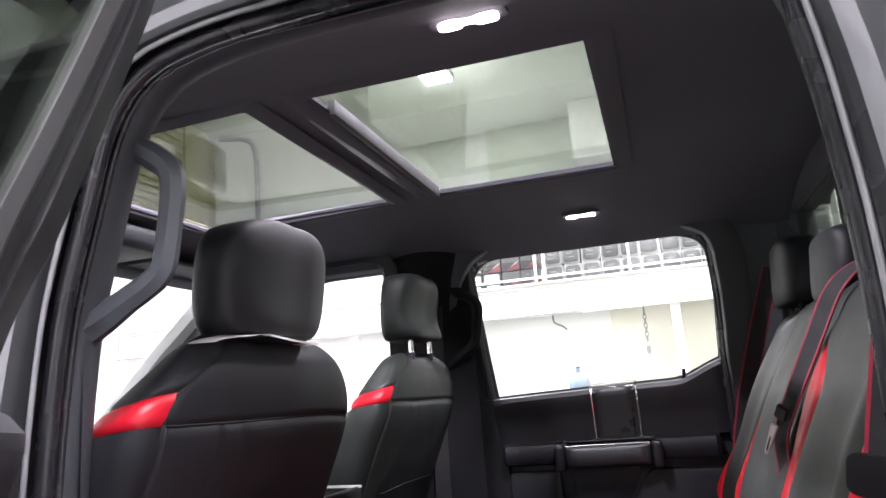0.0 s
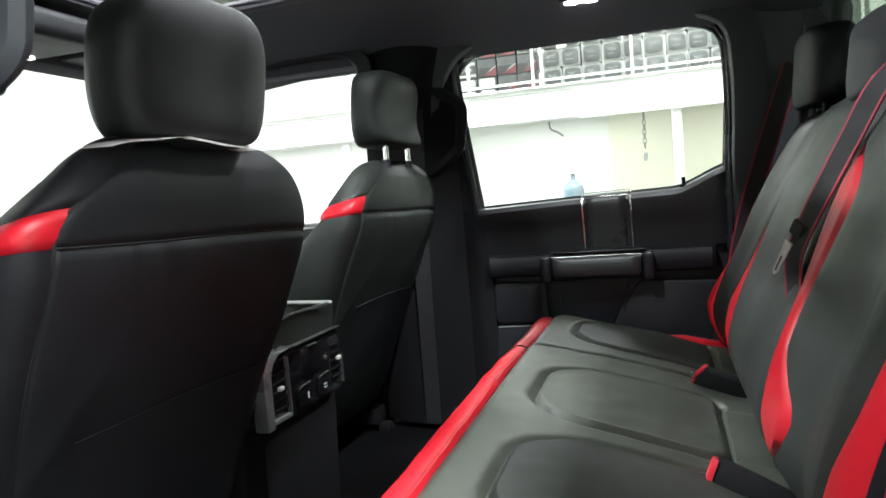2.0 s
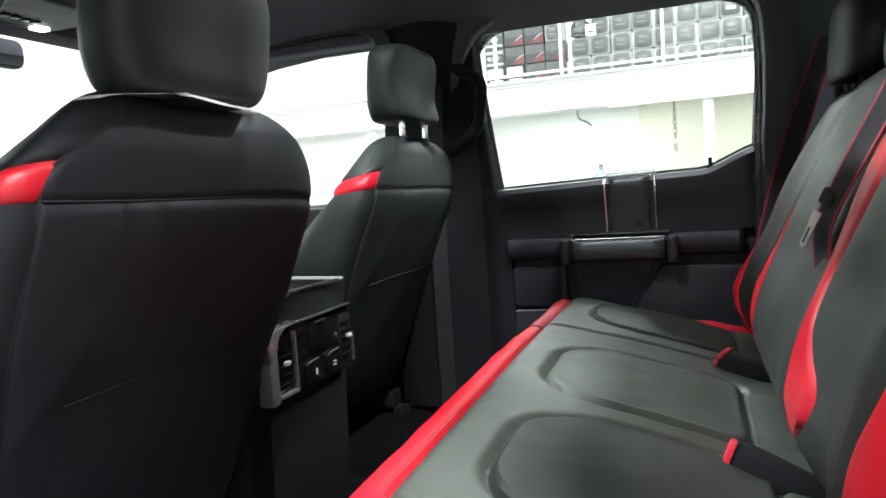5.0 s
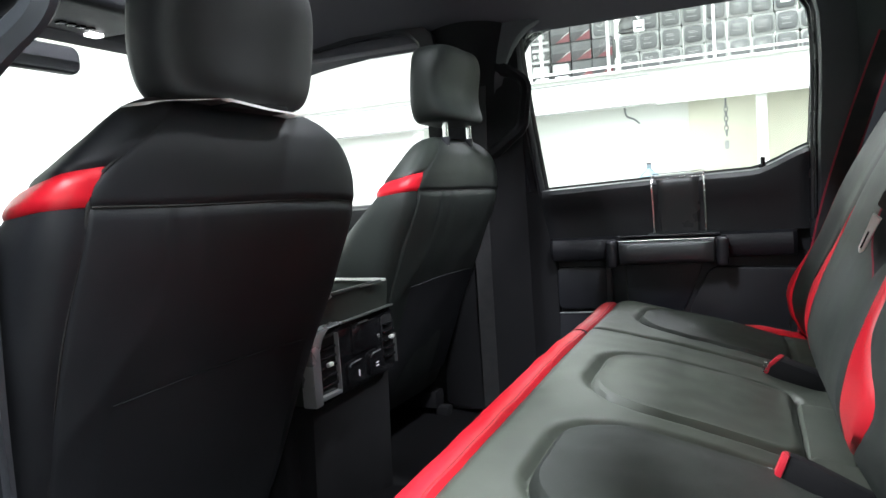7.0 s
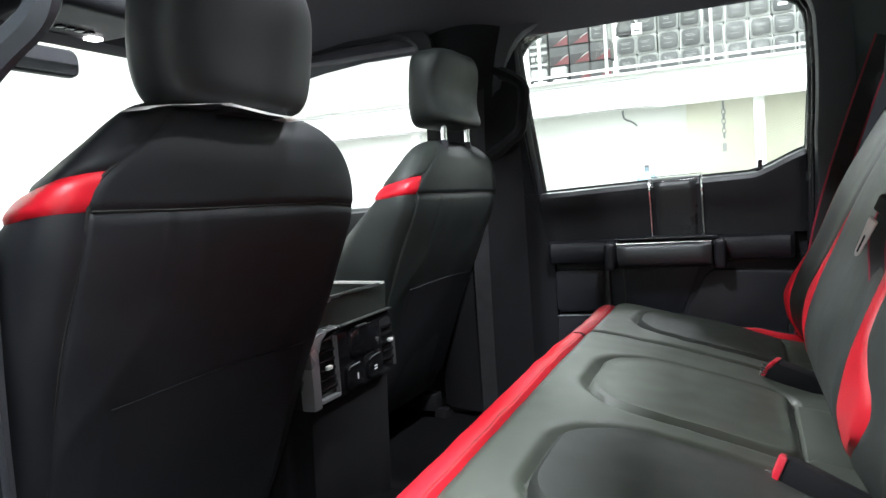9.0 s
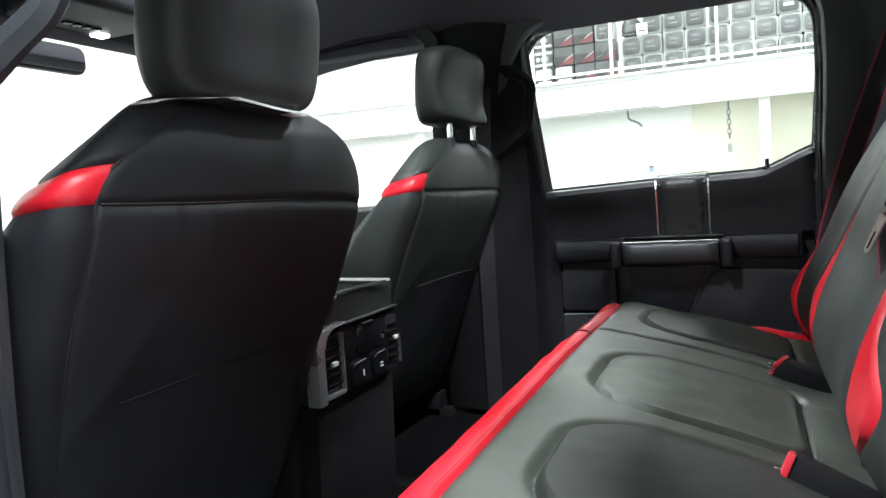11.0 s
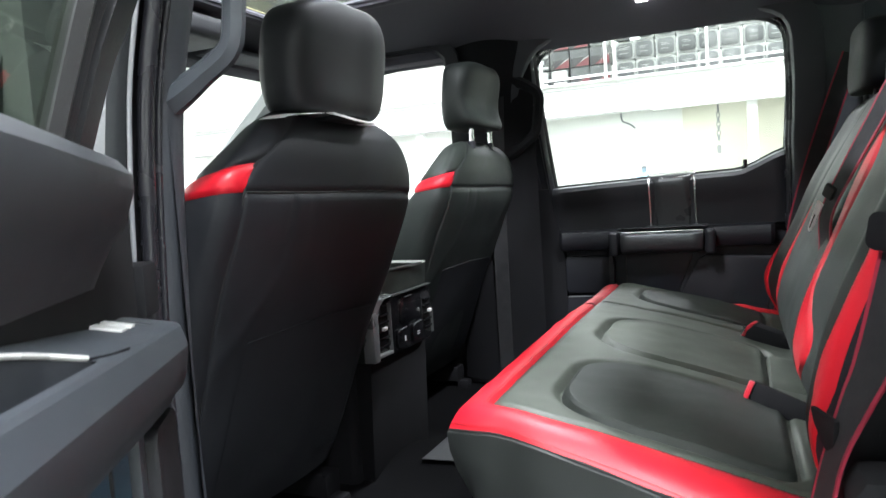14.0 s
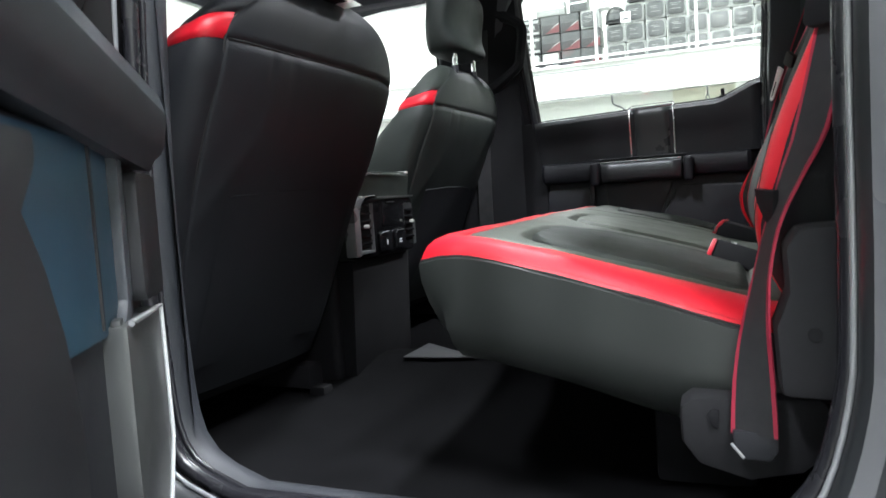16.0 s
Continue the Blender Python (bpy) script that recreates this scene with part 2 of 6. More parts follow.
def sweep(path, section, up=Vector((0, 0, 1)), closed=False, bm=None, caps=True):
    """Sweep a closed section of (side, up) pairs along path."""
    bm = bm or bmesh.new()
    path = [Vector(p) for p in path]
    rings = []
    for i, p in enumerate(path):
        a = path[(i - 1) % len(path)] if closed or i else p
        b = path[(i + 1) % len(path)] if closed or i < len(path) - 1 else p
        t = (b - a).normalized()
        side = t.cross(Vector(up))
        side = side.normalized() if side.length > 1e-5 else Vector((1, 0, 0))
        v = side.cross(t).normalized()
        rings.append([bm.verts.new(p + side * s + v * h) for s, h in section])
    m = len(section)
    for i in range(len(rings) if closed else len(rings) - 1):
        a, b = rings[i], rings[(i + 1) % len(rings)]
        for j in range(m):
            bm.faces.new((a[j], b[j], b[(j + 1) % m], a[(j + 1) % m]))
    if caps and not closed:
        bm.faces.new(rings[0])
        bm.faces.new(rings[-1][::-1])
    return bm


def circle(r, n=10, ry=None):
    return [(r * math.cos(2 * math.pi * k / n), (ry or r) * math.sin(2 * math.pi * k / n)) for k in range(n)]


def rect(w, h, c=0.0):
    if not c:
        return [(-w / 2, -h / 2), (w / 2, -h / 2), (w / 2, h / 2), (-w / 2, h / 2)]
    a, b = w / 2, h / 2
    return [(-a + c, -b), (a - c, -b), (a, -b + c), (a, b - c), (a - c, b), (-a + c, b), (-a, b - c), (-a, -b + c)]


def plate(outline, axis, depth, bevel=0.0, bm=None):
    """An outline of two-number points, extruded along axis ('x', 'y' or 'z') from depth[0] to depth[1]."""
    tmp = bmesh.new()
    put = {"x": lambda a, b, d: (d, a, b), "y": lambda a, b, d: (a, d, b), "z": lambda a, b, d: (a, b, d)}[axis]
    lo = [tmp.verts.new(put(a, b, depth[0])) for a, b in outline]
    hi = [tmp.verts.new(put(a, b, depth[1])) for a, b in outline]
    n = len(outline)
    tmp.faces.new(lo)
    tmp.faces.new(hi[::-1])
    for i in range(n):
        tmp.faces.new((lo[i], hi[i], hi[(i + 1) % n], lo[(i + 1) % n]))
    bmesh.ops.recalc_face_normals(tmp, faces=tmp.faces)
    if bevel:
        rim = [e for e in tmp.edges if abs(e.calc_face_angle(0)) > 0.6]
        bmesh.ops.bevel(tmp, geom=rim, offset=bevel, segments=2, profile=0.6, affect="EDGES")
    if bm is None:
        return tmp
    join(bm, tmp)
    return bm


def rounded(x0, x1, z0, z1, r, n=5):
    """A rectangle with round corners, as an outline."""
    out = []
    for cx, cz, a0 in ((x1 - r, z0 + r, -90), (x1 - r, z1 - r, 0), (x0 + r, z1 - r, 90), (x0 + r, z0 + r, 180)):
        for k in range(n + 1):
            a = radians(a0 + 90 * k / n)
            out.append((cx + r * math.cos(a), cz + r * math.sin(a)))
    return out


def lerp(a, b, t):
    return a + (b - a) * t


def curve_of(*pairs):
    """A broken line through (x, y) pairs, as a function, slightly rounded by smooth steps."""
    def f(x):
        if x <= pairs[0][0]:
            return pairs[0][1]
        for (a, fa), (b, fb) in zip(pairs, pairs[1:]):
            if x <= b:
                return lerp(fa, fb, (x - a) / (b - a))
        return pairs[-1][1]
    return f


def smooth_of(*pairs):
    """A smooth line through (x, y) pairs that does not overshoot, as a function."""
    xs, ys = [p[0] for p in pairs], [p[1] for p in pairs]
    n = len(xs)
    d = [(ys[i + 1] - ys[i]) / (xs[i + 1] - xs[i]) for i in range(n - 1)]
    m = [d[0]] + [0.0 if d[i - 1] * d[i] <= 0 else 2 * d[i - 1] * d[i] / (d[i - 1] + d[i]) for i in range(1, n - 1)] + [d[-1]]

    def f(x):
        if x <= xs[0]:
            return ys[0]
        if x >= xs[-1]:
            return ys[-1]
        i = max(k for k in range(n - 1) if xs[k] <= x)
        h = xs[i + 1] - xs[i]
        t = (x - xs[i]) / h
        return (1 + 2 * t) * (1 - t) ** 2 * ys[i] + t * (1 - t) ** 2 * h * m[i] + t * t * (3 - 2 * t) * ys[i + 1] + t * t * (t - 1) * h * m[i + 1]
    return f


def tuck(d, width=0.012, depth=0.006):
    """How far a padded sheet sinks towards its seam, at distance d from it."""
    k = min(max(d / width, 0), 1)
    return -depth * (1 - k) ** 2

# ---- the workshop round the truck ----
X0, X1, Y0, Y1, CZ = -7.0, 7.0, -7.0, 9.0, 6.2


def slab(name, bm, material, label, kind="structure"):
    return single(name, bm, material, label, name.split("_")[0], kind=kind)


slab("floor", box(X0, X1, Y0, Y1, -0.1, 0.0), CONCRETE, "sealed light grey concrete workshop floor")
slab("ceiling", box(X0, X1, Y0, Y1, CZ, CZ + 0.1), CEIL, "pale workshop ceiling boards high overhead")
slab("wall_north", box(X0, X1, Y1, Y1 + 0.15, 0, CZ), WHITEPAINT, "white painted workshop wall behind the mezzanine")
slab("wall_south", box(X0, X1, Y0 - 0.15, Y0, 0, CZ), WHITEPAINT, "white painted workshop wall")
slab("wall_west", box(X0 - 0.15, X0, Y0 - 0.15, Y1 + 0.15, 0, CZ), WHITEPAINT, "white painted workshop wall in front of the truck")
slab("wall_east", box(X1, X1 + 0.15, Y0 - 0.15, Y1 + 0.15, 0, CZ), WHITEPAINT, "white painted workshop wall behind the truck")


def tube_lamp(x, y):
    t = thing("ceiling_light", "white fluorescent batten light hung under the ceiling", "light", "workshop lights", m=pose(x, y, LAMP_Z))
    part("housing", box(-0.20, 0.20, -0.60, 0.60, 0.0, 0.07, 0.01), BEAMPAINT, t)
    part("diffuser", box(-0.18, 0.18, -0.57, 0.57, -0.05, -0.002, 0.012), TUBEGLOW, t, "glowing white diffuser")
    for sy in (-0.5, 0.5):
        part("hanger", sweep([(0, sy, 0.07), (0, sy, CZ - LAMP_Z)], circle(0.006, 6), up=(0, 1, 0)), DARKMETAL, t)


# fixtures after the first belong to the added, unseen lamps
for lx, ly, w in SHOP_LAMPS:
    tube_lamp(lx, ly)

# mezzanine: deck, beam, posts, rail
slab("mezzanine_deck", box(-6.9, 6.9, 6.72, 8.98, 2.46, 2.585), BEAMPAINT, "white mezzanine deck along the far wall")
beam = thing("beam", "white painted steel channel beam under the mezzanine edge", "beam", kind="structure")
part("web", box(-6.9, 6.9, 6.70, 6.715, 2.20, 2.585), BEAMPAINT, beam)
part("top_flange", box(-6.9, 6.9, 6.62, 6.70, 2.565, 2.587, 0.004), BEAMPAINT, beam)
part("bottom_flange", box(-0.56, 6.9, 6.62, 6.70, 2.19, 2.21, 0.004), BEAMPAINT, beam)
part("bottom_flange", box(-6.9, -0.57, 6.64, 6.70, 2.215, 2.23, 0.004), BEAMPAINT, beam)
# shadow lines under the beam's flanges, built as dark strips
part("edge_strip", box(-6.9, -0.575, 6.632, 6.639, 2.206, 2.217), DARKMETAL, beam, "dark strip painted as the shadow under the lower edge")
part("edge_strip", box(-6.9, -0.61, 6.693, 6.6985, 2.515, 2.523), DARKMETAL, beam, "dark line painted as the shadow under the deck edge")
part("splice_plate", box(-0.60, -0.54, 6.685, 6.70, 2.22, 2.56, 0.003), BEAMPAINT, beam)


def column(x):
    t = thing("column", "white painted steel post under the mezzanine", "column", "mezzanine posts", "structure", m=pose(x, 6.78, 0))
    part("shaft", box(-0.05, 0.05, -0.05, 0.05, 0.02, 2.2, 0.008), BEAMPAINT, t)
    part("base_plate", box(-0.11, 0.11, -0.11, 0.11, 0, 0.02, 0.004), BEAMPAINT, t)


for cx in (0.43, 4.2, -3.4):
    column(cx)

rail = thing("railing", "white painted steel guard rail on the mezzanine edge", "railing", kind="structure")
for px in (-4.0, -2.9, -1.8, -1.06, 0.01, 1.1, 2.2, 3.3):
    part("post", box(px - 0.015, px + 0.015, 6.735, 6.765, 2.585, 3.62, 0.004), BEAMPAINT, rail)
for rz in (2.66, 3.6):
    part("bar", box(-4.0, 3.3, 6.735, 6.765, rz - 0.012, rz + 0.012, 0.004), BEAMPAINT, rail)

# ---- the truck: shell ----
cab = thing("truck_cab", "silver grey pickup crew cab with black trim, parked on the floor", "truck cab")
FLOOR = 0.78
# opening of a rear door, seen from the side: x, z, from the sill's front up, round and back
OPENING = [(-0.30, 0.835), (-0.385, 0.88), (-0.405, 1.0), (-0.408, 1.2), (-0.400, 1.363), (-0.392, 1.469), (-0.380, 1.558), (-0.356, 1.65), (-0.324, 1.755), (-0.280, 1.806),
           (-0.21, 1.826), (-0.12, 1.833), (0.05, 1.836), (0.20, 1.830), (0.300, 1.812), (0.345, 1.775), (0.360, 1.70), (0.368, 1.62), (0.373, 1.5), (0.370, 1.3), (0.370, 1.08), (0.364, 0.985), (0.333, 0.891), (0.26, 0.845), (0.0, 0.833)]


def ring_path(points, n=120):
    pts = spline([(x, 0, z) for x, z in points] + [(points[0][0], 0, points[0][1])], n)[:-1]
    return pts


RING = ring_path(OPENING)


RING_FAR = [Vector((p.x - 0.012 if p.x < 0 else p.x + 0.008 + 0.028 * max(0, min(1, (p.z - 1.5) / 0.3)), 0, p.z + 0.026 * max(0, min(1, (p.z - 1.5) / 0.3)))) for p in RING]


def hoop(profile, side, bm=None, path=None, closed_section=False):
    """Sweep a profile of (outward, y) pairs round the door opening; y grows towards the outside."""
    path = path or (RING if side < 0 else RING_FAR)
    bm = bm or bmesh.new()
    n = len(path)
    rows = []
    for i, p in enumerate(path):
        t = (path[(i + 1) % n] - path[i - 1]).normalized()
        out = Vector((-t.z, 0, t.x))
        lean = 0.9 * max(0, min(1, (p.z - 1.45) / 0.38))
        rows.append([bm.verts.new((p.x + out.x * o, side * (y if y < 0.82 else 0.82 + (y - 0.82) * (1 - lean)), p.z + out.z * o)) for o, y in profile])
    m = len(profile)
    for i in range(n):
        a, b = rows[i], rows[(i + 1) % n]
        for j in range(m if closed_section else m - 1):
            k = (j + 1) % m
            bm.faces.new((a[j], b[j], b[k], a[k]))
    return bm


def bead(o, y, r, ry=None, n=12):
    """A round strip in the door opening's profile."""
    return [(o + r * math.cos(2 * math.pi * k / n), y + (ry or r) * math.sin(2 * math.pi * k / n)) for k in range(n)]


for side in (-1, 1):
    part("door_trim_ring", hoop([(0.034, 0.768), (0.016, 0.758), (0.009, 0.748), (0.006, 0.738), (0.006, 0.728), (0.011, 0.716), (0.026, 0.708), (0.085, 0.706)], side), DARKTRIM, cab, "dark grey moulded plastic trim round the door opening")
    part("weatherstrip", hoop(bead(0.001, 0.788, 0.0095, 0.0105, 14), side, closed_section=True), SEAL, cab, "satin black rubber door seal")
    part("seal_lip", hoop(bead(0.004, 0.7655, 0.0042), side, closed_section=True), SEAL, cab, "thin rubber lip along the trim")
    part("seal_channel", hoop([(0.036, 0.766), (0.024, 0.775), (0.026, 0.805), (0.006, 0.808)], side), BLACK_AND_SHADE, cab, "black channel behind the seal")
    part("flange_edge", hoop(bead(0.001, 0.8125, 0.0030), side, closed_section=True), FLANGE, cab, "flange edge with its highlight painted pale")
    part("door_reveal", hoop([(0.004, 0.8135), (0.0035, 0.822), (0.006, 0.831), (0.0115, 0.8385)], side), REVEAL, cab, "dark glossy inner edge of the door frame")
    part("door_frame", hoop([(0.0115, 0.8385), (0.020, 0.845), (0.026, 0.848)], side), PAINT, cab, "silver grey painted metal door frame")
    part("frame_return", hoop([(0.026, 0.848), (0.034, 0.851), (0.060, 0.856), (0.082, 0.864), (0.088, 0.93)], side), REVEAL, cab, "dark painted outer door frame")

# floor, tunnel, sills
part("floor_carpet", grid(lambda u, v: (lerp(-1.9, 0.62, u), lerp(-0.78, 0.78, v), FLOOR + 0.05 * math.exp(-((lerp(-0.78, 0.78, v)) / 0.16) ** 2) + (0.07 * max(0, (u - 0.80) / 0.2))), 40, 40), CARPET, cab, "black carpet")
part("floor_pan", box(-1.95, 0.70, -0.86, 0.86, 0.62, 0.70, 0.01), PAINT, cab)
for side in (-1, 1):
    part("sill_cover", box(-0.42, 0.36, side * 0.74, side * 0.845, 0.775, 0.828, 0.012), PLASTIC, cab, "black plastic sill cover")
    part("side_sill", box(-1.95, 1.6, side * 0.83, side * 0.97, 0.55, 0.80, 0.03, 3), PAINT, cab)
    part("frame_rail", box(-2.6, 2.6, side * 0.36, side * 0.46, 0.47, 0.622, 0.01), BLACK_AND_SHADE, cab, "black steel frame rail")
    part("running_board", box(-1.8, 0.9, side * 0.95, side * 1.13, 0.47, 0.53, 0.015), SILVER, cab, "silver running board")


for wx in (-2.15, 1.53):
    part("axle", sweep([(wx, -0.70, 0.40), (wx, 0.70, 0.40)], circle(0.06, 10)), BLACK_AND_SHADE, cab)
    for k in (-1, 1):
        part("axle_mount", box(wx - 0.05, wx + 0.05, k * 0.36, k * 0.46, 0.40, 0.48, 0.01), BLACK_AND_SHADE, cab)
    for side in (-1, 1):
        wheel = part("wheel", grid(lambda u, v: (wx + (r := curve_of((0, 0.24), (0.12, 0.34), (0.22, 0.385), (0.32, 0.40), (0.68, 0.40), (0.78, 0.385), (0.88, 0.34), (1.0, 0.24))(v)) * math.cos(2 * math.pi * u), side * (0.70 + 0.27 * v), 0.402 + r * math.sin(2 * math.pi * u)), 40, 16, close_u=True), RUBBER, cab, "black rubber tyre")
        part("rim", grid(lambda u, v: (wx + 0.245 * (1 - v) * math.cos(2 * math.pi * u), side * (0.955 - 0.05 * math.sin(v * 3.0)), 0.402 + 0.245 * (1 - v) * math.sin(2 * math.pi * u)), 40, 8, close_u=True), SILVER, wheel, "silver wheel rim")


def roof_z(x, y):
    return 1.945 - 0.10 * (abs(y) / 0.74) ** 4 - 0.09 * max(0, (-x - 0.75) / 0.5) ** 2 - 0.03 * max(0, (x - 0.3) / 0.3) ** 2


ROOF_OPENINGS = [(-0.285, 0.166, -0.385, 0.305), (-0.95, -0.412, -0.385, 0.305)]


def headliner():
    xs = sorted({-1.22, -1.1, -1.0, 0.3, 0.45, 0.60, *[o[k] for o in ROOF_OPENINGS for k in (0, 1)], *[o[k] + d for o in ROOF_OPENINGS for k, d in ((0, -0.04), (1, 0.04), (0, 0.15), (1, -0.15))]})
    ys = sorted({-0.76, -0.70, -0.62, -0.54, -0.45, -0.425, -0.385, -0.16, 0, 0.16, 0.305, 0.345, 0.45, 0.54, 0.62, 0.70, 0.76})
    bm = bmesh.new()
    v = {(x, y): bm.verts.new((x, y, roof_z(x, y))) for x in xs for y in ys}
    for a, b in zip(xs, xs[1:]):
        for c, d in zip(ys, ys[1:]):
            mx, my = (a + b) / 2, (c + d) / 2
            if not any(o[0] < mx < o[1] and o[2] < my < o[3] for o in ROOF_OPENINGS):
                bm.faces.new((v[a, c], v[b, c], v[b, d], v[a, d]))
    return bm


part("headliner", headliner(), HEADLINER, cab, "black cloth headliner", 60)
for k, (x0, x1, y0, y1) in enumerate(ROOF_OPENINGS):
    loop = [(x, y) for x, y in rounded(x0 - 0.004, x1 + 0.004, y0 - 0.004, y1 + 0.004, 0.006)]
    bm = bmesh.new()
    n = len(loop)
    rows = []
    for x, y in loop:
        zz = roof_z(x, y)
        cx, cy = (x0 + x1) / 2, (y0 + y1) / 2
        ox, oy = math.copysign(0.018, x - cx), math.copysign(0.018, y - cy)
        rows.append([bm.verts.new(q) for q in ((x + ox * 2.2, y + oy * 2.2, roof_z(x + ox, y + oy) - 0.001), (x + ox * 0.5, y + oy * 0.5, zz - 0.008), (x, y, zz - 0.004), (x, y, zz + 0.012), (x + ox * 2.7, y + oy * 2.7, 1.9655))])
    for i in range(n):
        a, b = rows[i], rows[(i + 1) % n]
        for j in range(4):
            bm.faces.new((a[j], b[j], b[j + 1], a[j + 1]))
    part("roof_glass_surround", bm, HEADLINER, cab, "black padded rim round the glass roof")
    p = part("roof_glass", box(x0 - 0.045, x1 + 0.045, y0 - 0.06, y1 + 0.06, 1.968, 1.973), ROOFGLASS, cab, "tinted glass roof panel")
    p.visible_shadow = False
part("roof_cross_rail", box(-0.335, -0.30, -0.30, 0.30, 1.936, 1.957, 0.004), STEEL, cab, "satin metal sunroof guide rail")
part("roof_cross_rail", box(-0.290, -0.276, -0.31, 0.31, 1.934, 1.963, 0.003), RUBBER, cab)
part("roof_cross_rail", box(-0.410, -0.398, -0.31, 0.31, 1.934, 1.957, 0.003), STEEL, cab)


def roof_skin():
    bm = bmesh.new()
    for a, b, c, d in ((-1.2, -1.0, -0.82, 0.82), (0.235, 0.72, -0.82, 0.82), (-1.0, 0.235, -0.82, -0.40), (-1.0, 0.235, 0.385, 0.82), (-0.40, -0.33, -0.40, 0.385)):
        box(a, b, c, d, 1.955, 1.9655, bm=bm)
    return bm


for side in (-1, 1):
    part("roof_rail", sweep([(-1.2, side * 0.74, 1.93), (0.72, side * 0.74, 1.93)], [(-side * a, b) for a, b in ((-0.09, 0.036), (-0.03, 0.028), (0.012, 0.004), (0.045, -0.030), (0.062, -0.062), (0.02, -0.062), (-0.02, -0.02), (-0.09, 0.012))]), PAINT, cab, "silver grey painted roof rail")
part("roof_frit", roof_skin(), GLOSSBLACK, cab, "gloss black roof panel round the glass")


# reading lamps in the headliner
def reading_lamp(x, y):
    t = thing("reading_light", "pair of lit white reading lamps in the headliner", "lamp", "cabin lamps", m=pose(x, y, roof_z(x, y)))
    part("bezel", plate(rounded(-0.052, 0.052, -0.017, 0.017, 0.012, 4), "z", (-0.005, 0.004), 0.002), HEADLINER, t)
    part("bridge", plate(rounded(-0.030, 0.030, -0.0045, 0.0045, 0.004, 3), "z", (-0.009, -0.004), 0.001), LAMPGLOW, t, "glowing strip between the lenses")
    for sx in (-0.024, 0.024):
        part("lens", plate(rounded(sx - 0.016, sx + 0.016, -0.0085, 0.0085, 0.008, 5), "z", (-0.011, -0.004), 0.002), LAMPGLOW, t, "glowing white lens")


reading_lamp(0.036, -0.572)
reading_lamp(0.050, 0.592)

# rear wall, rear window, rear pillars
part("rear_wall", box(0.60, 0.66, -0.80, 0.80, 0.70, 1.50, 0.01), PLASTIC, cab, "black trimmed rear cab wall")
part("rear_header", box(0.60, 0.67, -0.80, 0.80, 1.845, 1.93, 0.01), HEADLINER, cab)
for side in (-1, 1):
    part("rear_corner", box(0.56, 0.67, side * 0.715, side * 0.80, 1.45, 1.86, 0.02), GREYTRIM, cab)
    part("rear_window_bar", box(0.612, 0.628, side * 0.24 - 0.012, side * 0.24 + 0.012, 1.48, 1.86, 0.004), RUBBER, cab)
rw = part("rear_window", box(0.618, 0.622, -0.715, 0.715, 1.48, 1.86), DOORGLASS, cab, "tinted sliding rear window")
rw.visible_shadow = False


def c_pillar(side):
    """Upper trim between the rear door and the rear window, and the moulded lower trim beside the bench."""
    def f(u, v):
        z = lerp(1.10, 1.87, v)
        x = lerp(0.40, 0.64, u)
        y = 0.728 + 0.02 * math.sin(u * math.pi) - 0.05 * max(0, (z - 1.6) / 0.3) ** 2 * (0.3 + 0.7 * u)
        return x, side * y, z
    part("c_pillar_trim", grid(f, 8, 14), GREYTRIM, cab, "dark grey plastic pillar trim")
    part("lower_side_trim", plate([(0.318, 0.978), (0.317, 1.00), (0.314, 1.045), (0.326, 1.078), (0.324, 1.12), (0.335, 1.138), (0.42, 1.142), (0.64, 1.145), (0.64, 0.80), (0.44, 0.80), (0.42, 0.975)], "y", (side * 0.70, side * 0.76), 0.01), RIM, cab, "dark grey moulded side trim")
    part("trim_plug", sweep([(0.347, side * 0.752, 1.040), (0.347, side * 0.7615, 1.040)], circle(0.0065, 12), up=(0, 0, 1)), BLACK_AND_SHADE, cab)
    part("seat_bracket_cover", plate([(0.222, 0.952), (0.236, 0.962), (0.355, 0.966), (0.372, 0.955), (0.372, 0.915), (0.340, 0.887), (0.29, 0.875), (0.24, 0.889), (0.224, 0.912)], "y", (side * 0.655, side * 0.712), 0.012), RIM, cab, "black moulded cover at the seat hinge")


c_pillar(-1)
c_pillar(1)


def b_pillar(side):
    bm = grid(lambda u, v: (lerp(-0.33 if side > 0 else -0.395, -0.61, u), side * (0.745 - 0.05 * math.sin(u * math.pi) ** 0.7 - 0.03 * max(0, (lerp(0.8, 1.87, v) - 1.6) / 0.27) ** 2), lerp(0.80, 1.93, v)), 10, 16)
    # far side's shade is put into a near-black copy of the pillar trim
    part("b_pillar_trim", bm, BLACK_AND_SHADE if side > 0 else GREYTRIM, cab, "plastic pillar trim darkened for the far side's shade" if side > 0 else "dark grey plastic pillar trim")
    part("pillar_core", box(-0.60, -0.43, side * 0.74, side * 0.90, 0.75, 1.92, 0.02), PAINT, cab)


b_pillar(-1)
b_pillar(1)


def handle(path, name, label, material, w=0.030, h=0.026):
    """A grip whose two ends widen into the pillar."""
    t = thing(name, label, "handle")
    n = 60
    pts = spline(path, n)
    sec = rect(w, h, 0.009)
    bm = sweep(pts, sec, up=(0, 1, 0))
    bm.verts.ensure_lookup_table()
    for i, p in enumerate(pts):
        k = min(i, n - i) / n
        grow = 1 + 0.7 * max(0, 1 - k / 0.24) ** 1.5
        for j in range(len(sec)):
            v = bm.verts[i * len(sec) + j]
            v.co = p + (v.co - p) * grow
    part("grip", bm, material, t)
    for k in (0, n):
        q = pts[k]
        part("foot", box(-0.026, 0.002, -0.009, 0.009, -0.020, 0.020, 0.008, 3, m=Matrix.Translation(q)), material, t)
    return t


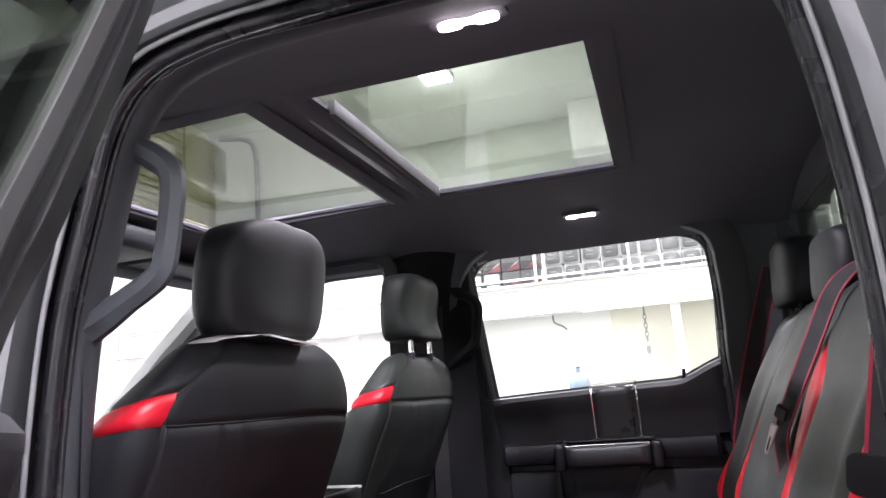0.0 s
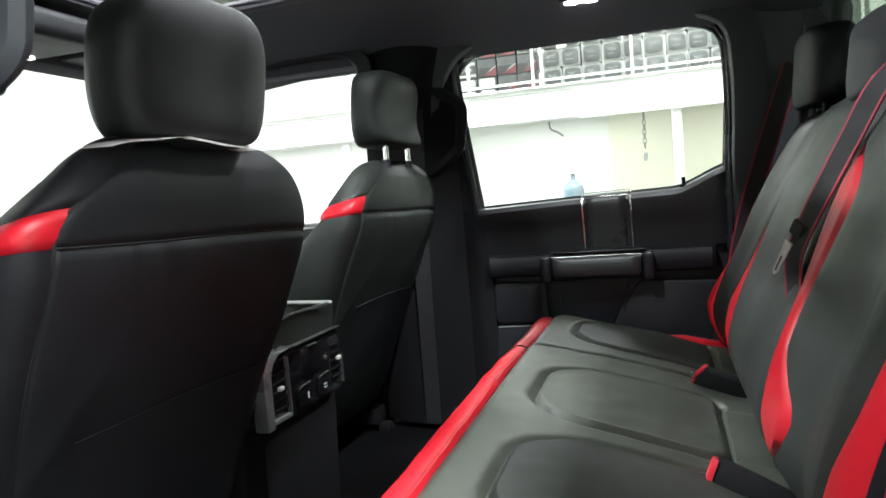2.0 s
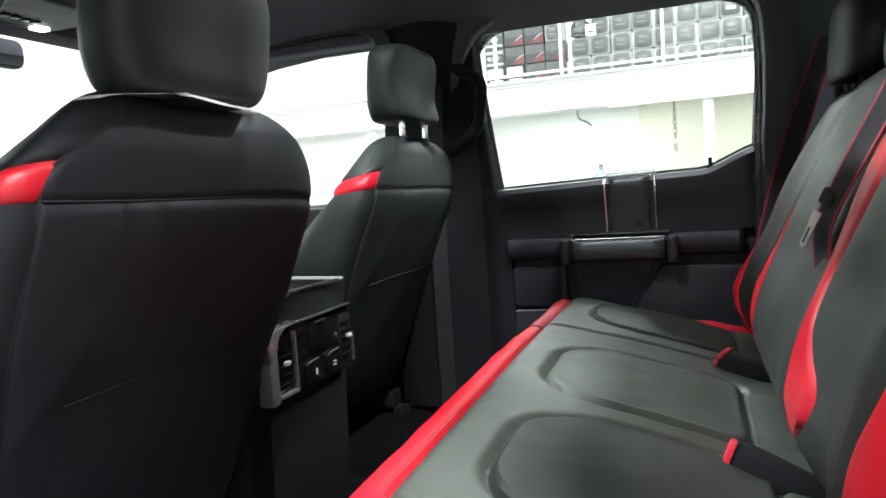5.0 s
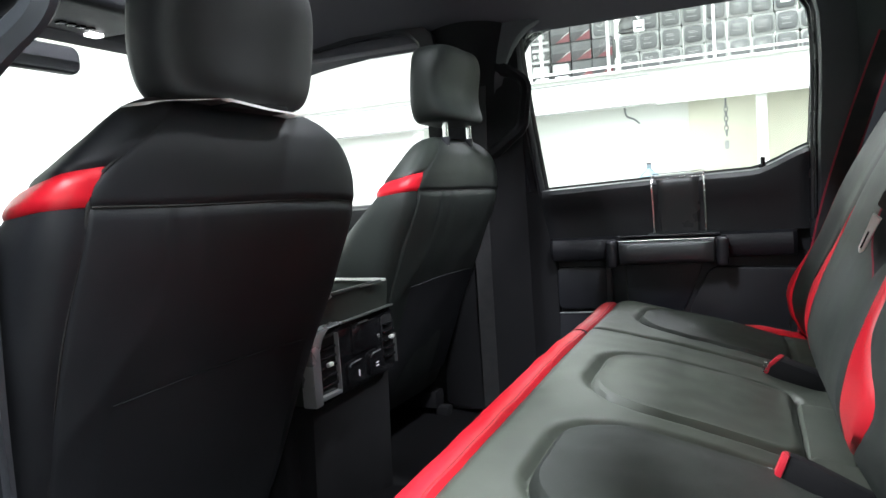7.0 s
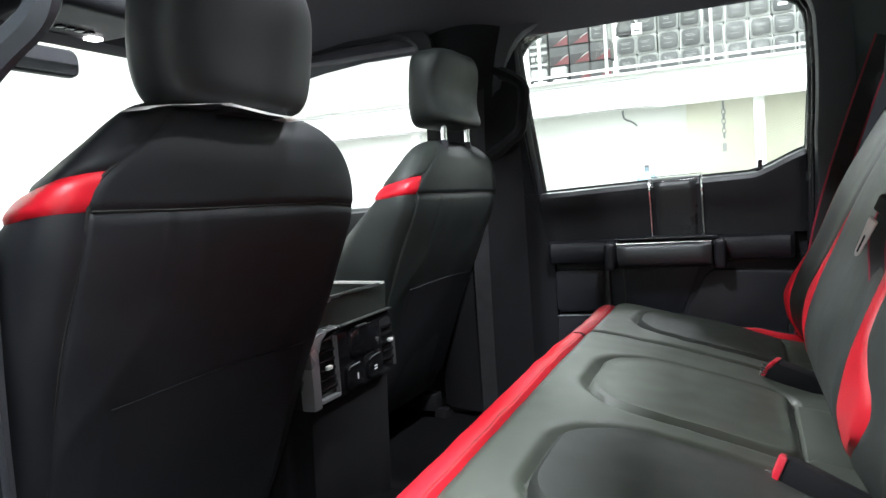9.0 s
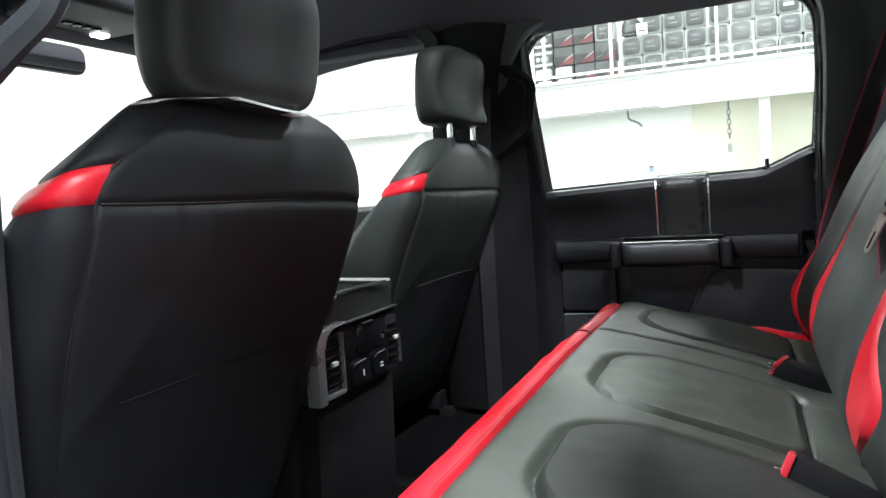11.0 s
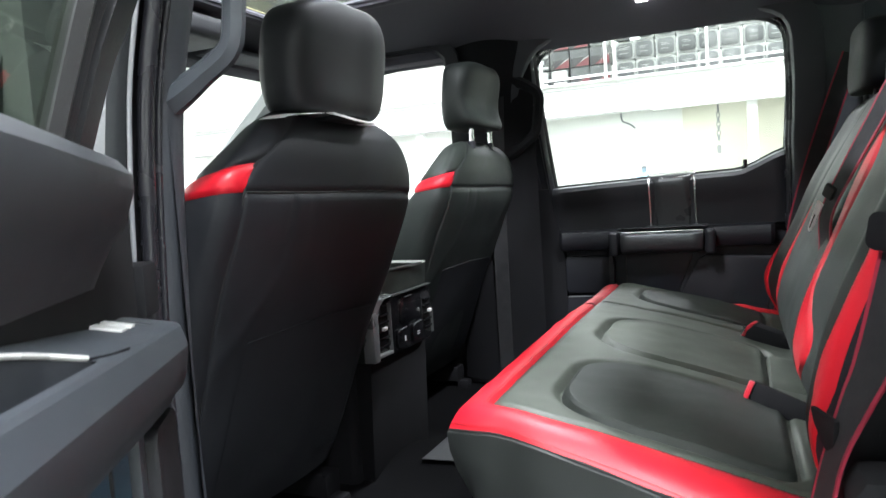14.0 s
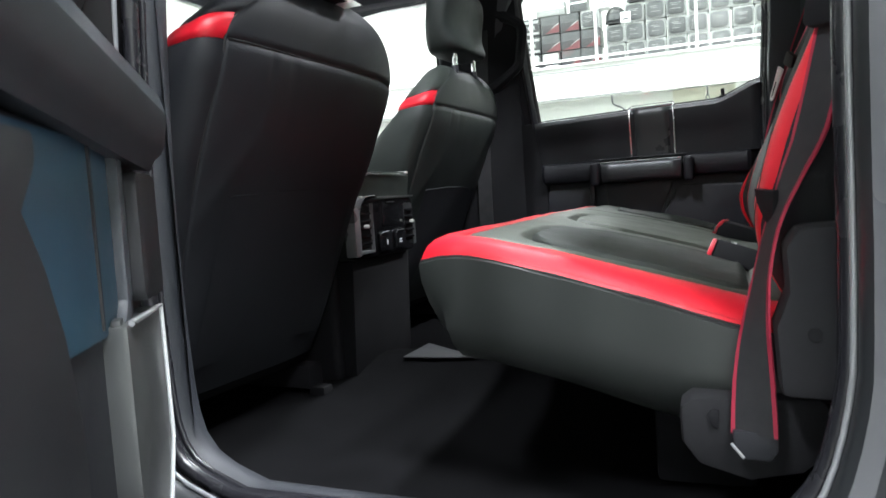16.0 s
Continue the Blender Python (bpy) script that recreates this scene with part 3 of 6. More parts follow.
GRIP = [(-0.415, 0.745, 1.785), (-0.380, 0.740, 1.768), (-0.345, 0.730, 1.752), (-0.318, 0.722, 1.734), (-0.304, 0.717, 1.720), (-0.2995, 0.716, 1.702), (-0.3015, 0.715, 1.68), (-0.306, 0.714, 1.65), (-0.310, 0.714, 1.622), (-0.3145, 0.714, 1.605), (-0.326, 0.716, 1.591), (-0.352, 0.721, 1.574), (-0.385, 0.728, 1.553), (-0.428, 0.738, 1.532)]
handle([(x, -y, z) for x, y, z in GRIP], "grab_handle", "dark grey moulded plastic grab handle on the door pillar", GREYTRIM)
# mirrored handle, blackened to carry the far side's shade
handle([(x, y - 0.018, z - 0.022) for x, y, z in GRIP], "grab_handle", "moulded plastic grab handle on the passenger side pillar, darkened for its shade", BLACK_AND_SHADE)

# front of the cab
for side in (-1, 1):
    part("a_pillar_trim", sweep([(-1.18, side * 0.70, 1.87), (-1.45, side * 0.735, 1.66), (-1.72, side * 0.76, 1.42)], rect(0.07, 0.08, 0.02)), LITTRIM, cab, "grey pillar trim beside the windscreen, with light put into its tone")
    part("front_roof_rail", box(-1.22, -0.58, side * 0.70, side * 0.86, 1.845, 1.95, 0.02), PAINT, cab)
    part("front_side_trim", box(-1.22, -0.58, side * 0.68, side * 0.745, 1.838, 1.87, 0.012), HEADLINER, cab)
part("windscreen_header", box(-1.26, -1.16, -0.74, 0.74, 1.835, 1.93, 0.02), HEADLINER, cab)
ws = part("windscreen", grid(lambda u, v: (lerp(-1.20, -1.98, u) - 0.10 * math.cos((v - 0.5) * math.pi) * u, lerp(-0.74, 0.74, v), lerp(1.87, 1.30, u)), 6, 12), GLASS, cab, "clear windscreen")
ws.visible_shadow = False
part("firewall", box(-2.02, -1.95, -0.84, 0.84, 0.65, 1.28, 0.02), PLASTIC, cab)

dash = thing("dashboard", "black padded dashboard with satin silver vent trim", "dashboard")
part("top_pad", sweep([(-1.55, -0.80, 1.30), (-1.55, 0.80, 1.30)], [(-0.33, -0.06), (0.16, -0.10), (0.20, -0.03), (0.17, 0.035), (0.05, 0.055), (-0.15, 0.04), (-0.35, 0.0)], up=(0, 0, 1)), PLASTIC, dash)
part("fascia", box(-1.60, -1.40, -0.80, 0.80, 0.92, 1.25, 0.04, 3), PANEL, dash)
part("instrument_hood", sweep([(-1.50, -0.62, 1.34), (-1.50, -0.45, 1.375), (-1.50, -0.24, 1.34)], rect(0.22, 0.07, 0.02)), PLASTIC, dash)
part("screen_hood", box(-1.46, -1.38, -0.13, 0.15, 1.16, 1.36, 0.02), GLOSSBLACK, dash)
for y in (-0.71, 0.71):
    v = part("vent", box(-1.40, -1.372, y - 0.07, y + 0.07, 1.20, 1.29, 0.01), SILVER, dash, "satin silver air vent")
    for k in range(3):
        part("slat", box(-1.374, -1.366, y - 0.055, y + 0.055, 1.215 + 0.022 * k, 1.229 + 0.022 * k, 0.003), GLOSSBLACK, v)

wheel = thing("steering_wheel", "black leather steering wheel", "steering wheel", m=pose(-1.17, -0.44, 1.20, 0, -62, 0))
part("rim", sweep([(0.19 * math.cos(a), 0.19 * math.sin(a), 0) for a in [2 * math.pi * k / 40 for k in range(40)]], circle(0.016, 8), closed=True), LEATHER, wheel)
part("hub", box(-0.07, 0.07, -0.08, 0.08, -0.05, 0.01, 0.03, 3), PLASTIC, wheel)
for a in (0, 130, 230):
    part("spoke", box(0.05, 0.185, -0.018, 0.018, -0.02, 0.0, 0.006, m=pose(0, 0, 0, 0, 0, a)), STEEL, wheel)
part("column", sweep([(0, 0, -0.03), (0, 0, -0.30)], circle(0.04, 12), up=(0, 1, 0)), PLASTIC, wheel)

mirror = thing("rear_view_mirror", "black framed rear view mirror on the windscreen", "mirror")
part("housing", plate(rounded(-0.05, 0.203, 1.786, 1.857, 0.025), "x", (-1.36, -1.335), 0.006), PLASTIC, mirror)
part("glass", plate(rounded(-0.044, 0.197, 1.792, 1.851, 0.022), "x", (-1.3345, -1.333)), MIRROR, mirror)
part("stalk", sweep([(-1.35, 0.05, 1.84), (-1.37, 0.05, 1.865), (-1.30, 0.05, 1.885)], circle(0.012, 8)), PLASTIC, mirror)

over = thing("overhead_console", "black overhead console with a lit map lamp", "console")
part("body", box(-1.20, -0.96, -0.14, 0.14, 1.842, 1.90, 0.02, 3), PLASTIC, over)
part("map_lamp", plate(rounded(-1.162, -1.134, 0.068, 0.103, 0.004, 3), "z", (1.836, 1.846)), MAPGLOW, over, "glowing map lamp")
part("map_lamp", plate(rounded(-1.165, -1.13, -0.105, -0.065, 0.008, 3), "z", (1.836, 1.846)), GLOSSBLACK, over, "unlit map lamp")
for k in range(4):
    part("button", box(-1.12, -1.10, -0.04 + 0.025 * k, -0.025 + 0.025 * k, 1.837, 1.845, 0.002), GLOSSBLACK, over)
for side in (-1, 1):
    vis = thing("sun_visor", "grey cloth sun visor folded up", "visor", "sun visors")
    part("flap", box(-1.20, -1.05, side * 0.20, side * 0.60, 1.85, 1.865, 0.007), GREYTRIM, vis)

# ---- doors ----


def rear_door(side, m, label, group):
    """Local: u from the hinge to the rear, n outwards, z up; side mirrors n."""
    t = thing("rear_door", label, "door", group, m=m)

    def P(u, n, z):
        return Vector((u, side * n, z))

    def strip(profile, u0, u1, steps=24, lift=None, bm=None, ends=True, soft=(1, 1)):
        bm = bm or bmesh.new()
        rows = []
        for i in range(steps + 1):
            u = lerp(u0, u1, i / steps)
            q = []
            for k, (n, z) in enumerate(profile):
                rise = 0.05 * (u - 0.25) if side < 0 and 1.19 < z < 1.272 and len(profile) < 9 and u0 > 0.18 else 0
                dz = rise + lift(u) * max(0, min(1, (z - 1.34) / 0.06)) if lift else rise
                e = min(i if soft[0] else steps, steps - i if soft[1] else steps) / steps * (u1 - u0)
                n2 = n + (0.018 if side < 0 and n < -0.08 else 0) + (0.012 * max(0, 1 - e / 0.012) ** 2 if u1 - u0 > 0.05 else 0)
                q.append(bm.verts.new(P(u, n2, z + dz)))
            rows.append(q)
        for a, b in zip(rows, rows[1:]):
            for j in range(len(profile) - 1):
                bm.faces.new((a[j], b[j], b[j + 1], a[j + 1]))
        if ends:
            bm.faces.new(rows[0])
            bm.faces.new(rows[-1])
        return bm

    def blk(u0, u1, n0, n1, z0, z1, bevel=0.006, seg=2):
        return box(u0, u1, min(side * n0, side * n1), max(side * n0, side * n1), z0, z1, bevel, seg)

    def pl(outline, n0, n1, bevel=0.004):
        return plate(outline, "y", (side * n0, side * n1), bevel)

    # metal
    part("door_skin", blk(0.0, 0.845, 0.005, 0.055, 0.70, 1.41, 0.02, 3), PAINT, t, "dark grey painted outer skin")
    part("inner_shell", blk(0.095 if side < 0 else 0.015, 0.83, -0.055, 0.004, 0.80, 1.40, 0.012), BLACK_AND_SHADE if side < 0 else PLASTIC, t)
    if side < 0:
        # shade beside the hinge, added as a black sheet over the painted edge
        part("hinge_edge", blk(0.012, 0.094, -0.010, 0.0045, 0.78, 1.405, 0.004), BLACK_AND_SHADE, t, "inner edge of the door, blackened for shade")
    # upper frame round the glass
    win = [(0.138, 1.39), (0.120, 1.60), (0.108, 1.80), (0.112, 1.864), (0.140, 1.890), (0.40, 1.895), (0.72, 1.892), (0.800, 1.889), (0.826, 1.862), (0.826, 1.70), (0.812, 1.40)]
    if side < 0:
        win = [(0.322, 1.385), (0.320, 1.44), (0.314, 1.51), (0.296, 1.57), (0.278, 1.64), (0.262, 1.72), (0.254, 1.79), (0.262, 1.838), (0.295, 1.858), (0.42, 1.864), (0.72, 1.860), (0.800, 1.852), (0.826, 1.820), (0.826, 1.70), (0.812, 1.40)]
    path = spline([(u, 0, z) for u, z in win], 70)
    rail = 0.080 if side < 0 else 0.082
    if side < 0:
        prof_in = ((0.0, 0.008), (-0.004, 0.004), (0.0, 0.0), (0.012, -0.003), (0.024, -0.003), (0.027, 0.004), (0.036, 0.004), (0.039, -0.003), (0.074, -0.003), (0.079, 0.001), (0.077, 0.012), (0.0, 0.012))
    else:
        prof_in = ((0.0, 0.02), (-0.004, 0.0), (0.0, -0.016), (0.008, -0.024), (0.014, -0.024), (0.018, -0.014), (rail * 0.48, -0.014), (rail * 0.52, -0.020), (rail - 0.004, -0.020), (rail, -0.012), (rail - 0.006, 0.016), (0.0, 0.022))

    def lean(z):
        return -0.058 - (0.13 if side < 0 else 0.085) * max(0.0, z - 1.40) / 0.45
    c = Vector((0.465, 0, 1.62))
    for nm, prof, mt, lab in (("window_frame", prof_in, PLASTIC, "black plastic window frame"), ("glass_run", ((-0.009, 0.012), (-0.011, 0.002), (-0.004, -0.006), (0.004, -0.004), (0.004, 0.016)), RUBBER, "")):
        bm = bmesh.new()
        rows = []
        for i, p in enumerate(path):
            a, b = path[max(i - 1, 0)], path[min(i + 1, len(path) - 1)]
            d = (b - a).normalized()
            out = Vector((-d.z, 0, d.x))
            if out.dot(p - c) < 0:
                out = -out
            rows.append([bm.verts.new(P(p.x + out.x * o, lean(p.z) + n, p.z + out.z * o)) for o, n in prof])
        for a, b in zip(rows, rows[1:]):
            for j in range(len(prof)):
                k = (j + 1) % len(prof)
                bm.faces.new((a[j], b[j], b[k], a[k]))
        part(nm, bm, mt, t, lab)
    g = bmesh.new()
    g.faces.new([g.verts.new(P(p.x, lean(p.z) + 0.004, p.z)) for p in path])
    g.faces.new([g.verts.new(P(p.x, lean(p.z) + 0.009, p.z)) for p in path][::-1])
    gl = part("window_glass", g, DOORGLASS if side < 0 else GLASS, t, "door glass wound up")
    gl.visible_shadow = False

    # inner trim
    lift = curve_of((0.0, -0.022), (0.14, -0.018), (0.43, -0.007), (0.69, 0.0), (0.73, 0.016), (0.77, 0.036), (0.81, 0.052), (0.85, 0.055))
    # far door's trim takes darker copies than the near one; its shade is painted in
    part("upper_trim", strip([(-0.055, 1.418), (-0.075, 1.424), (-0.100, 1.420), (-0.110, 1.408), (-0.110, 1.395), (-0.100, 1.355), *(((-0.092, 1.345), (-0.062, 1.322), (-0.050, 1.296), (-0.045, 1.268)) if side < 0 else ((-0.096, 1.345), (-0.091, 1.31), (-0.086, 1.268))), (-0.05, 1.262)], 0.226 if side < 0 else 0.135, 0.815, 34, lift), DARKTRIM if side < 0 else PANEL, t, "dark grained upper door trim")
    part("belt_seal", strip([(-0.045, 1.405), (-0.05, 1.428), (-0.058, 1.43), (-0.060, 1.405)], 0.14, 0.81, 20, lift), RUBBER, t)
    shift = 0.16 if side < 0 else 0.0
    part("inlay", strip([(-0.058, 1.425), (-0.078, 1.431), (-0.103, 1.427), (-0.1145, 1.412), (-0.1145, 1.395), (-0.1045, 1.355), (-0.096, 1.31), (-0.0905, 1.272), (-0.08, 1.268)], 0.441 + shift, 0.560 + shift, 8, lift), INLAY, t, "brushed dark metal inlay")
    for u in (0.436 + shift, 0.565 + shift):
        part("chrome_strip", strip([(-0.058, 1.428), (-0.078, 1.434), (-0.105, 1.430), (-0.118, 1.413), (-0.118, 1.395), (-0.108, 1.355), (-0.0995, 1.31), (-0.094, 1.270), (-0.08, 1.266)], u - 0.0021, u + 0.0021, 2, lift), CHROME, t, "thin chrome strip")
    for z, n in ((1.4345, -0.080), (1.421, -0.113)):
        part("chrome_cap", sweep([P(0.436 + shift, n, z + lift(0.436 + shift)), P(0.565 + shift, n, z + lift(0.565 + shift))], circle(0.0012, 5)), CHROME, t, "thin chrome line across the inlay")
    arm0 = 0.185 if side < 0 else 0.155
    if side < 0:
        def crest(u):
            return 1.262 + 0.060 * (u - 0.143)

        def crown(u, n):
            """Height of the armrest's top, which rises towards the door."""
            return crest(u) + (0.2 + 0.2 * max(0, min(1, (u - 0.26) / 0.17))) * max(0, n + 0.0985)

        def band(u0, u1, prof, cap0=False, cap1=False, steps=24):
            """A moulded band along the door: prof holds (n, drop under the crown)."""
            rows, bm = [], bmesh.new()
            for i in range(steps + 1):
                u = lerp(u0, u1, i / steps)
                e = min(u - u0 if cap0 else 1, u1 - u if cap1 else 1)
                k = 1 - 0.34 * max(0, 1 - e / 0.022) ** 2.2
                rows.append([bm.verts.new(P(u, -0.045 + (n + 0.045) * k, crown(u, n) + 0.008 * (k - 1) + (d + 0.022) * (0.5 + 0.5 * k) - 0.022)) for n, d in prof])
            for a, b in zip(rows, rows[1:]):
                for q in range(len(prof) - 1):
                    bm.faces.new((a[q], b[q], b[q + 1], a[q + 1]))
            for r, c in ((rows[0], cap0), (rows[-1], cap1)):
                if c:
                    bm.faces.new(r)
            return bm
        front = [(-0.0965, 0.0), (-0.1005, -0.001), (-0.103, -0.004), (-0.1085, -0.0225)]
        lower = [(-0.1085, -0.0225), (-0.1085, -0.026), (-0.1045, -0.050), (-0.101, -0.059), (-0.094, -0.066), (-0.088, -0.078), (-0.05, -0.080)]
        top = [(-0.045, 0.0), (-0.060, 0.0), (-0.078, 0.0)]
        far_edge = smooth_of((0.40, -0.0945), (0.409, -0.088), (0.430, -0.0735), (0.450, -0.065), (0.48, -0.061), (0.66, -0.060))
        arm = part("armrest", band(0.140, 0.402, top + front, cap0=True), GREYTRIM, t, "dark grey armrest with a sunk pull cup", sharp=22)
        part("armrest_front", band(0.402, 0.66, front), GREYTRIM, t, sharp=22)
        part("armrest_ledge", grid(lambda u, v: P(lerp(0.402, 0.66, u), n := lerp(-0.045, far_edge(lerp(0.402, 0.66, u)), v), crown(lerp(0.402, 0.66, u), n)), 40, 4), GREYTRIM, t)
        part("armrest", band(0.66, 0.790, top + front, cap1=True), GREYTRIM, t, sharp=22)
        # same armrest plastic below the chamfer; its shade is painted as a darker tone
        part("armrest_lower", band(0.141, 0.789, lower, cap0=True, cap1=True, steps=40), DARKTRIM, t, "lower face of the armrest, shade put into its colour")
        cup = part("pull_cup", grid(lambda u, v: P(lerp(0.402, 0.66, u), *((far_edge(lerp(0.402, 0.66, u)), crown(lerp(0.402, 0.66, u), far_edge(lerp(0.402, 0.66, u)))) if v < 0.01 else (far_edge(lerp(0.402, 0.66, u)) - 0.003, crest(0.45) - 0.034) if v < 0.4 else (-0.0945, crest(0.45) - 0.034) if v < 0.8 else (-0.0968, crest(lerp(0.402, 0.66, u)) + 0.0005))), 40, 3), DARKTRIM, t, "dark lined pull cup")
        part("cup_rim", sweep([P(u, far_edge(u), crown(u, far_edge(u)) + 0.001) for u in [0.66 - 0.0084 * k for k in range(27)] + [0.426, 0.420, 0.414, 0.410, 0.4065, 0.404]], circle(0.0019, 6)), BRIGHT, cup, "bright rim of the pull cup")
        part("seam", sweep([P(u, n, crown(u, n) + 0.0002) for u, n in ((0.404, -0.0915), (0.376, -0.0965), (0.344, -0.1005))], circle(0.0010, 5)), BLACK_AND_SHADE, arm)
        part("pull_handle", band(0.566, 0.775, [(-0.0985, 0.0015), (-0.103, 0.0005), (-0.106, -0.003), (-0.1125, -0.022), (-0.114, -0.027), (-0.1105, -0.048), (-0.107, -0.056), (-0.10, -0.058)], cap0=True, cap1=True), SATIN, t, "satin silver pull handle", sharp=22)
    else:
        part("armrest", strip([(-0.05, 1.268), (-0.104, 1.268), (-0.120, 1.263), (-0.127, 1.250), (-0.124, 1.222), (-0.114, 1.208), (-0.085, 1.202), (-0.05, 1.202)], arm0, 0.775, 60), PLASTIC, t, "armrest band darkened for the far side's shade")
        cup = part("pull_cup", pl(rounded(0.35, 0.585, 1.2665, 1.2695, 0.001, 1), -0.100, -0.138, 0.0), GLOSSBLACK, t)
        part("cup_rim", sweep([P(0.342, -0.100, 1.269), P(0.342, -0.136, 1.269), P(0.59, -0.136, 1.269)], circle(0.0015, 6), up=(0, 0, 1)), HANDLE, cup)
        pull = part("pull_handle", strip([(-0.110, 1.262), (-0.150, 1.258), (-0.166, 1.250), (-0.171, 1.238), (-0.168, 1.210), (-0.158, 1.198), (-0.140, 1.194), (-0.115, 1.198)], 0.350, 0.584, 16), HANDLE, t, "satin dark silver pull handle")
        part("chrome_edge", sweep([P(u, -0.156, 1.2585) for u in (0.348, 0.42, 0.50, 0.586)], circle(0.0016, 6), up=(0, 0, 1)), CHROME, pull, "thin chrome edge")
        for u in (0.330, 0.604):
            part("end_cap", blk(u - 0.014, u + 0.014, -0.10, -0.166, 1.188, 1.262, 0.012, 3), PLASTIC, pull)
        part("handle_shadow_lip", blk(0.42, 0.60, -0.088, -0.128, 1.262, 1.272, 0.004), PLASTIC, t)
    # lower panels
    if side > 0:
        part("front_edge_trim", blk(0.022, 0.165, -0.05, -0.082, 0.82, 1.405, 0.008), BLACK_AND_SHADE, t)
    part("lower_backing", blk(0.15, 0.81, -0.052, -0.066, 0.84, 1.21, 0.004), PLASTIC, t)
    part("front_panel", pl(rounded(0.150 if side < 0 else 0.165, 0.236 if side < 0 else 0.304, 1.068, 1.185, 0.014), -0.06, -0.090, 0.006), PANEL if side < 0 else PLASTIC, t, "raised door trim panel")
    part("rear_panel", pl([(0.477, 1.195), (0.775, 1.190), (0.79, 1.155), (0.79, 0.90), (0.44, 0.90), (0.442, 1.02), (0.458, 1.078), (0.480, 1.120), (0.505, 1.150), (0.478, 1.176)] if side < 0 else [(0.585, 1.178), (0.775, 1.172), (0.79, 1.155), (0.79, 0.90), (0.52, 0.90), (0.505, 0.94), (0.52, 1.08), (0.565, 1.165)], -0.06, -0.090, 0.006), PANEL if side < 0 else PLASTIC, t, "raised door trim panel with a slanted edge")
    part("pocket_liner", pl([(0.256, 1.205), (0.535, 1.205), (0.535, 1.12), (0.48, 1.055), (0.300, 1.050), (0.268, 1.056), (0.258, 1.070)] if side < 0 else [(0.315, 1.20), (0.555, 1.20), (0.545, 1.165), (0.505, 1.07), (0.45, 1.0), (0.318, 1.0)], -0.060, -0.0715, 0.003), BLUE if side < 0 else BLUESHADE, t, "dark blue pocket liner")
    g0, gz = (0.311, 1.058) if side < 0 else (0.350, 1.0)
    part("pocket_seam", pl([(g0, 1.20), (g0 + 0.004, 1.20), (g0 + 0.006, gz), (g0 + 0.002, gz)], -0.071, -0.0735, 0.0), RUBBER, t)
    rim = part("pocket_rim", pl([(0.236, 1.205), (0.256, 1.205), (0.260, 1.072), (0.272, 1.060), (0.295, 1.054), (0.290, 1.046), (0.262, 1.048), (0.246, 1.058), (0.240, 1.076)] if side < 0 else [(0.302, 1.20), (0.316, 1.20), (0.319, 1.0), (0.46, 1.0), (0.44, 0.965), (0.302, 0.965)], -0.060, -0.080 if side < 0 else -0.092, 0.004), GREYTRIM if side < 0 else DARKTRIM, t)
    if side < 0:
        part("rim_tip", pl([(0.283, 1.063), (0.296, 1.062), (0.297, 1.054), (0.286, 1.054)], -0.072, -0.080, 0.002), STEEL, rim)
    sp = part("speaker_panel", pl([(0.165, 1.056), (0.300, 1.058), (0.300, 0.86), (0.205, 0.86), (0.160, 0.925)], -0.058, -0.086, 0.004), STEEL if side < 0 else PLASTIC, t, "grey speaker cover" if side < 0 else "speaker cover darkened for the far side's shade")
    edge = [(0.290, 1.058), (0.166, 1.056), (0.161, 0.925), (0.206, 0.861)] if side < 0 else [(0.290, 1.058), (0.166, 1.056)]
    part("chrome_edge", sweep([P(u, -0.087, z) for u, z in edge], circle(0.0028 if side < 0 else 0.0015, 6), up=(0, 1, 0)), SILVER, sp, "thin chrome edge")
    part("lower_pocket", strip([(-0.06, 0.92), (-0.12, 0.915), (-0.13, 0.90), (-0.118, 0.84), (-0.06, 0.83)], 0.32, 0.78, 10), PLASTIC, t)
    # switch pack, lock pin
    if side < 0:
        for u0, u1 in ((0.2475, 0.266), (0.222, 0.237)):
            part("window_switch", box(u0 - 0.256, u1 - 0.256, -0.013, 0.013, -0.001, 0.0024, 0.0012, m=pose(0.256, 0.065, crown(0.256, -0.065), -12.5, -3.4, 0)), BRIGHT, arm, "silver window switch")
        part("switch_edge", sweep([P(u, n, crown(u, n) + 0.0004) for u, n in ((0.203, -0.048), (0.200, -0.068), (0.203, -0.086))], circle(0.0009, 5)), HANDLE, arm)
    pin = part("lock_pin", sweep([P(0.704, -0.085, 1.42), P(0.704, -0.085, 1.452)], circle(0.0055, 8), up=(0, 1, 0)), GLOSSBLACK, t)
    part("pin_collar", sweep([P(0.704, -0.085, 1.424), P(0.704, -0.085, 1.431)], circle(0.010, 10), up=(0, 1, 0)), GLOSSBLACK, pin)
    # hinge edge
    for z in (0.98, 1.28):
        part("hinge", blk(-0.03, 0.04, -0.05, -0.01, z - 0.03, z + 0.03, 0.006), BLACK_AND_SHADE, t)
    if side > 0:
        part("door_edge_seal", sweep([P(0.05, -0.062, 0.84), P(0.06, -0.062, 1.38)], circle(0.009, 8), up=(0, 1, 0)), RUBBER, t)
    return t


rear_door(1, pose(-0.434, 0.89, 0), "closed black trimmed rear door with a silver pull handle", "rear doors")
rear_door(-1, pose(-0.408, -0.851, 0.042, 0, 0, -56), "open dark grey rear door with black trim and blue pocket", "rear doors")


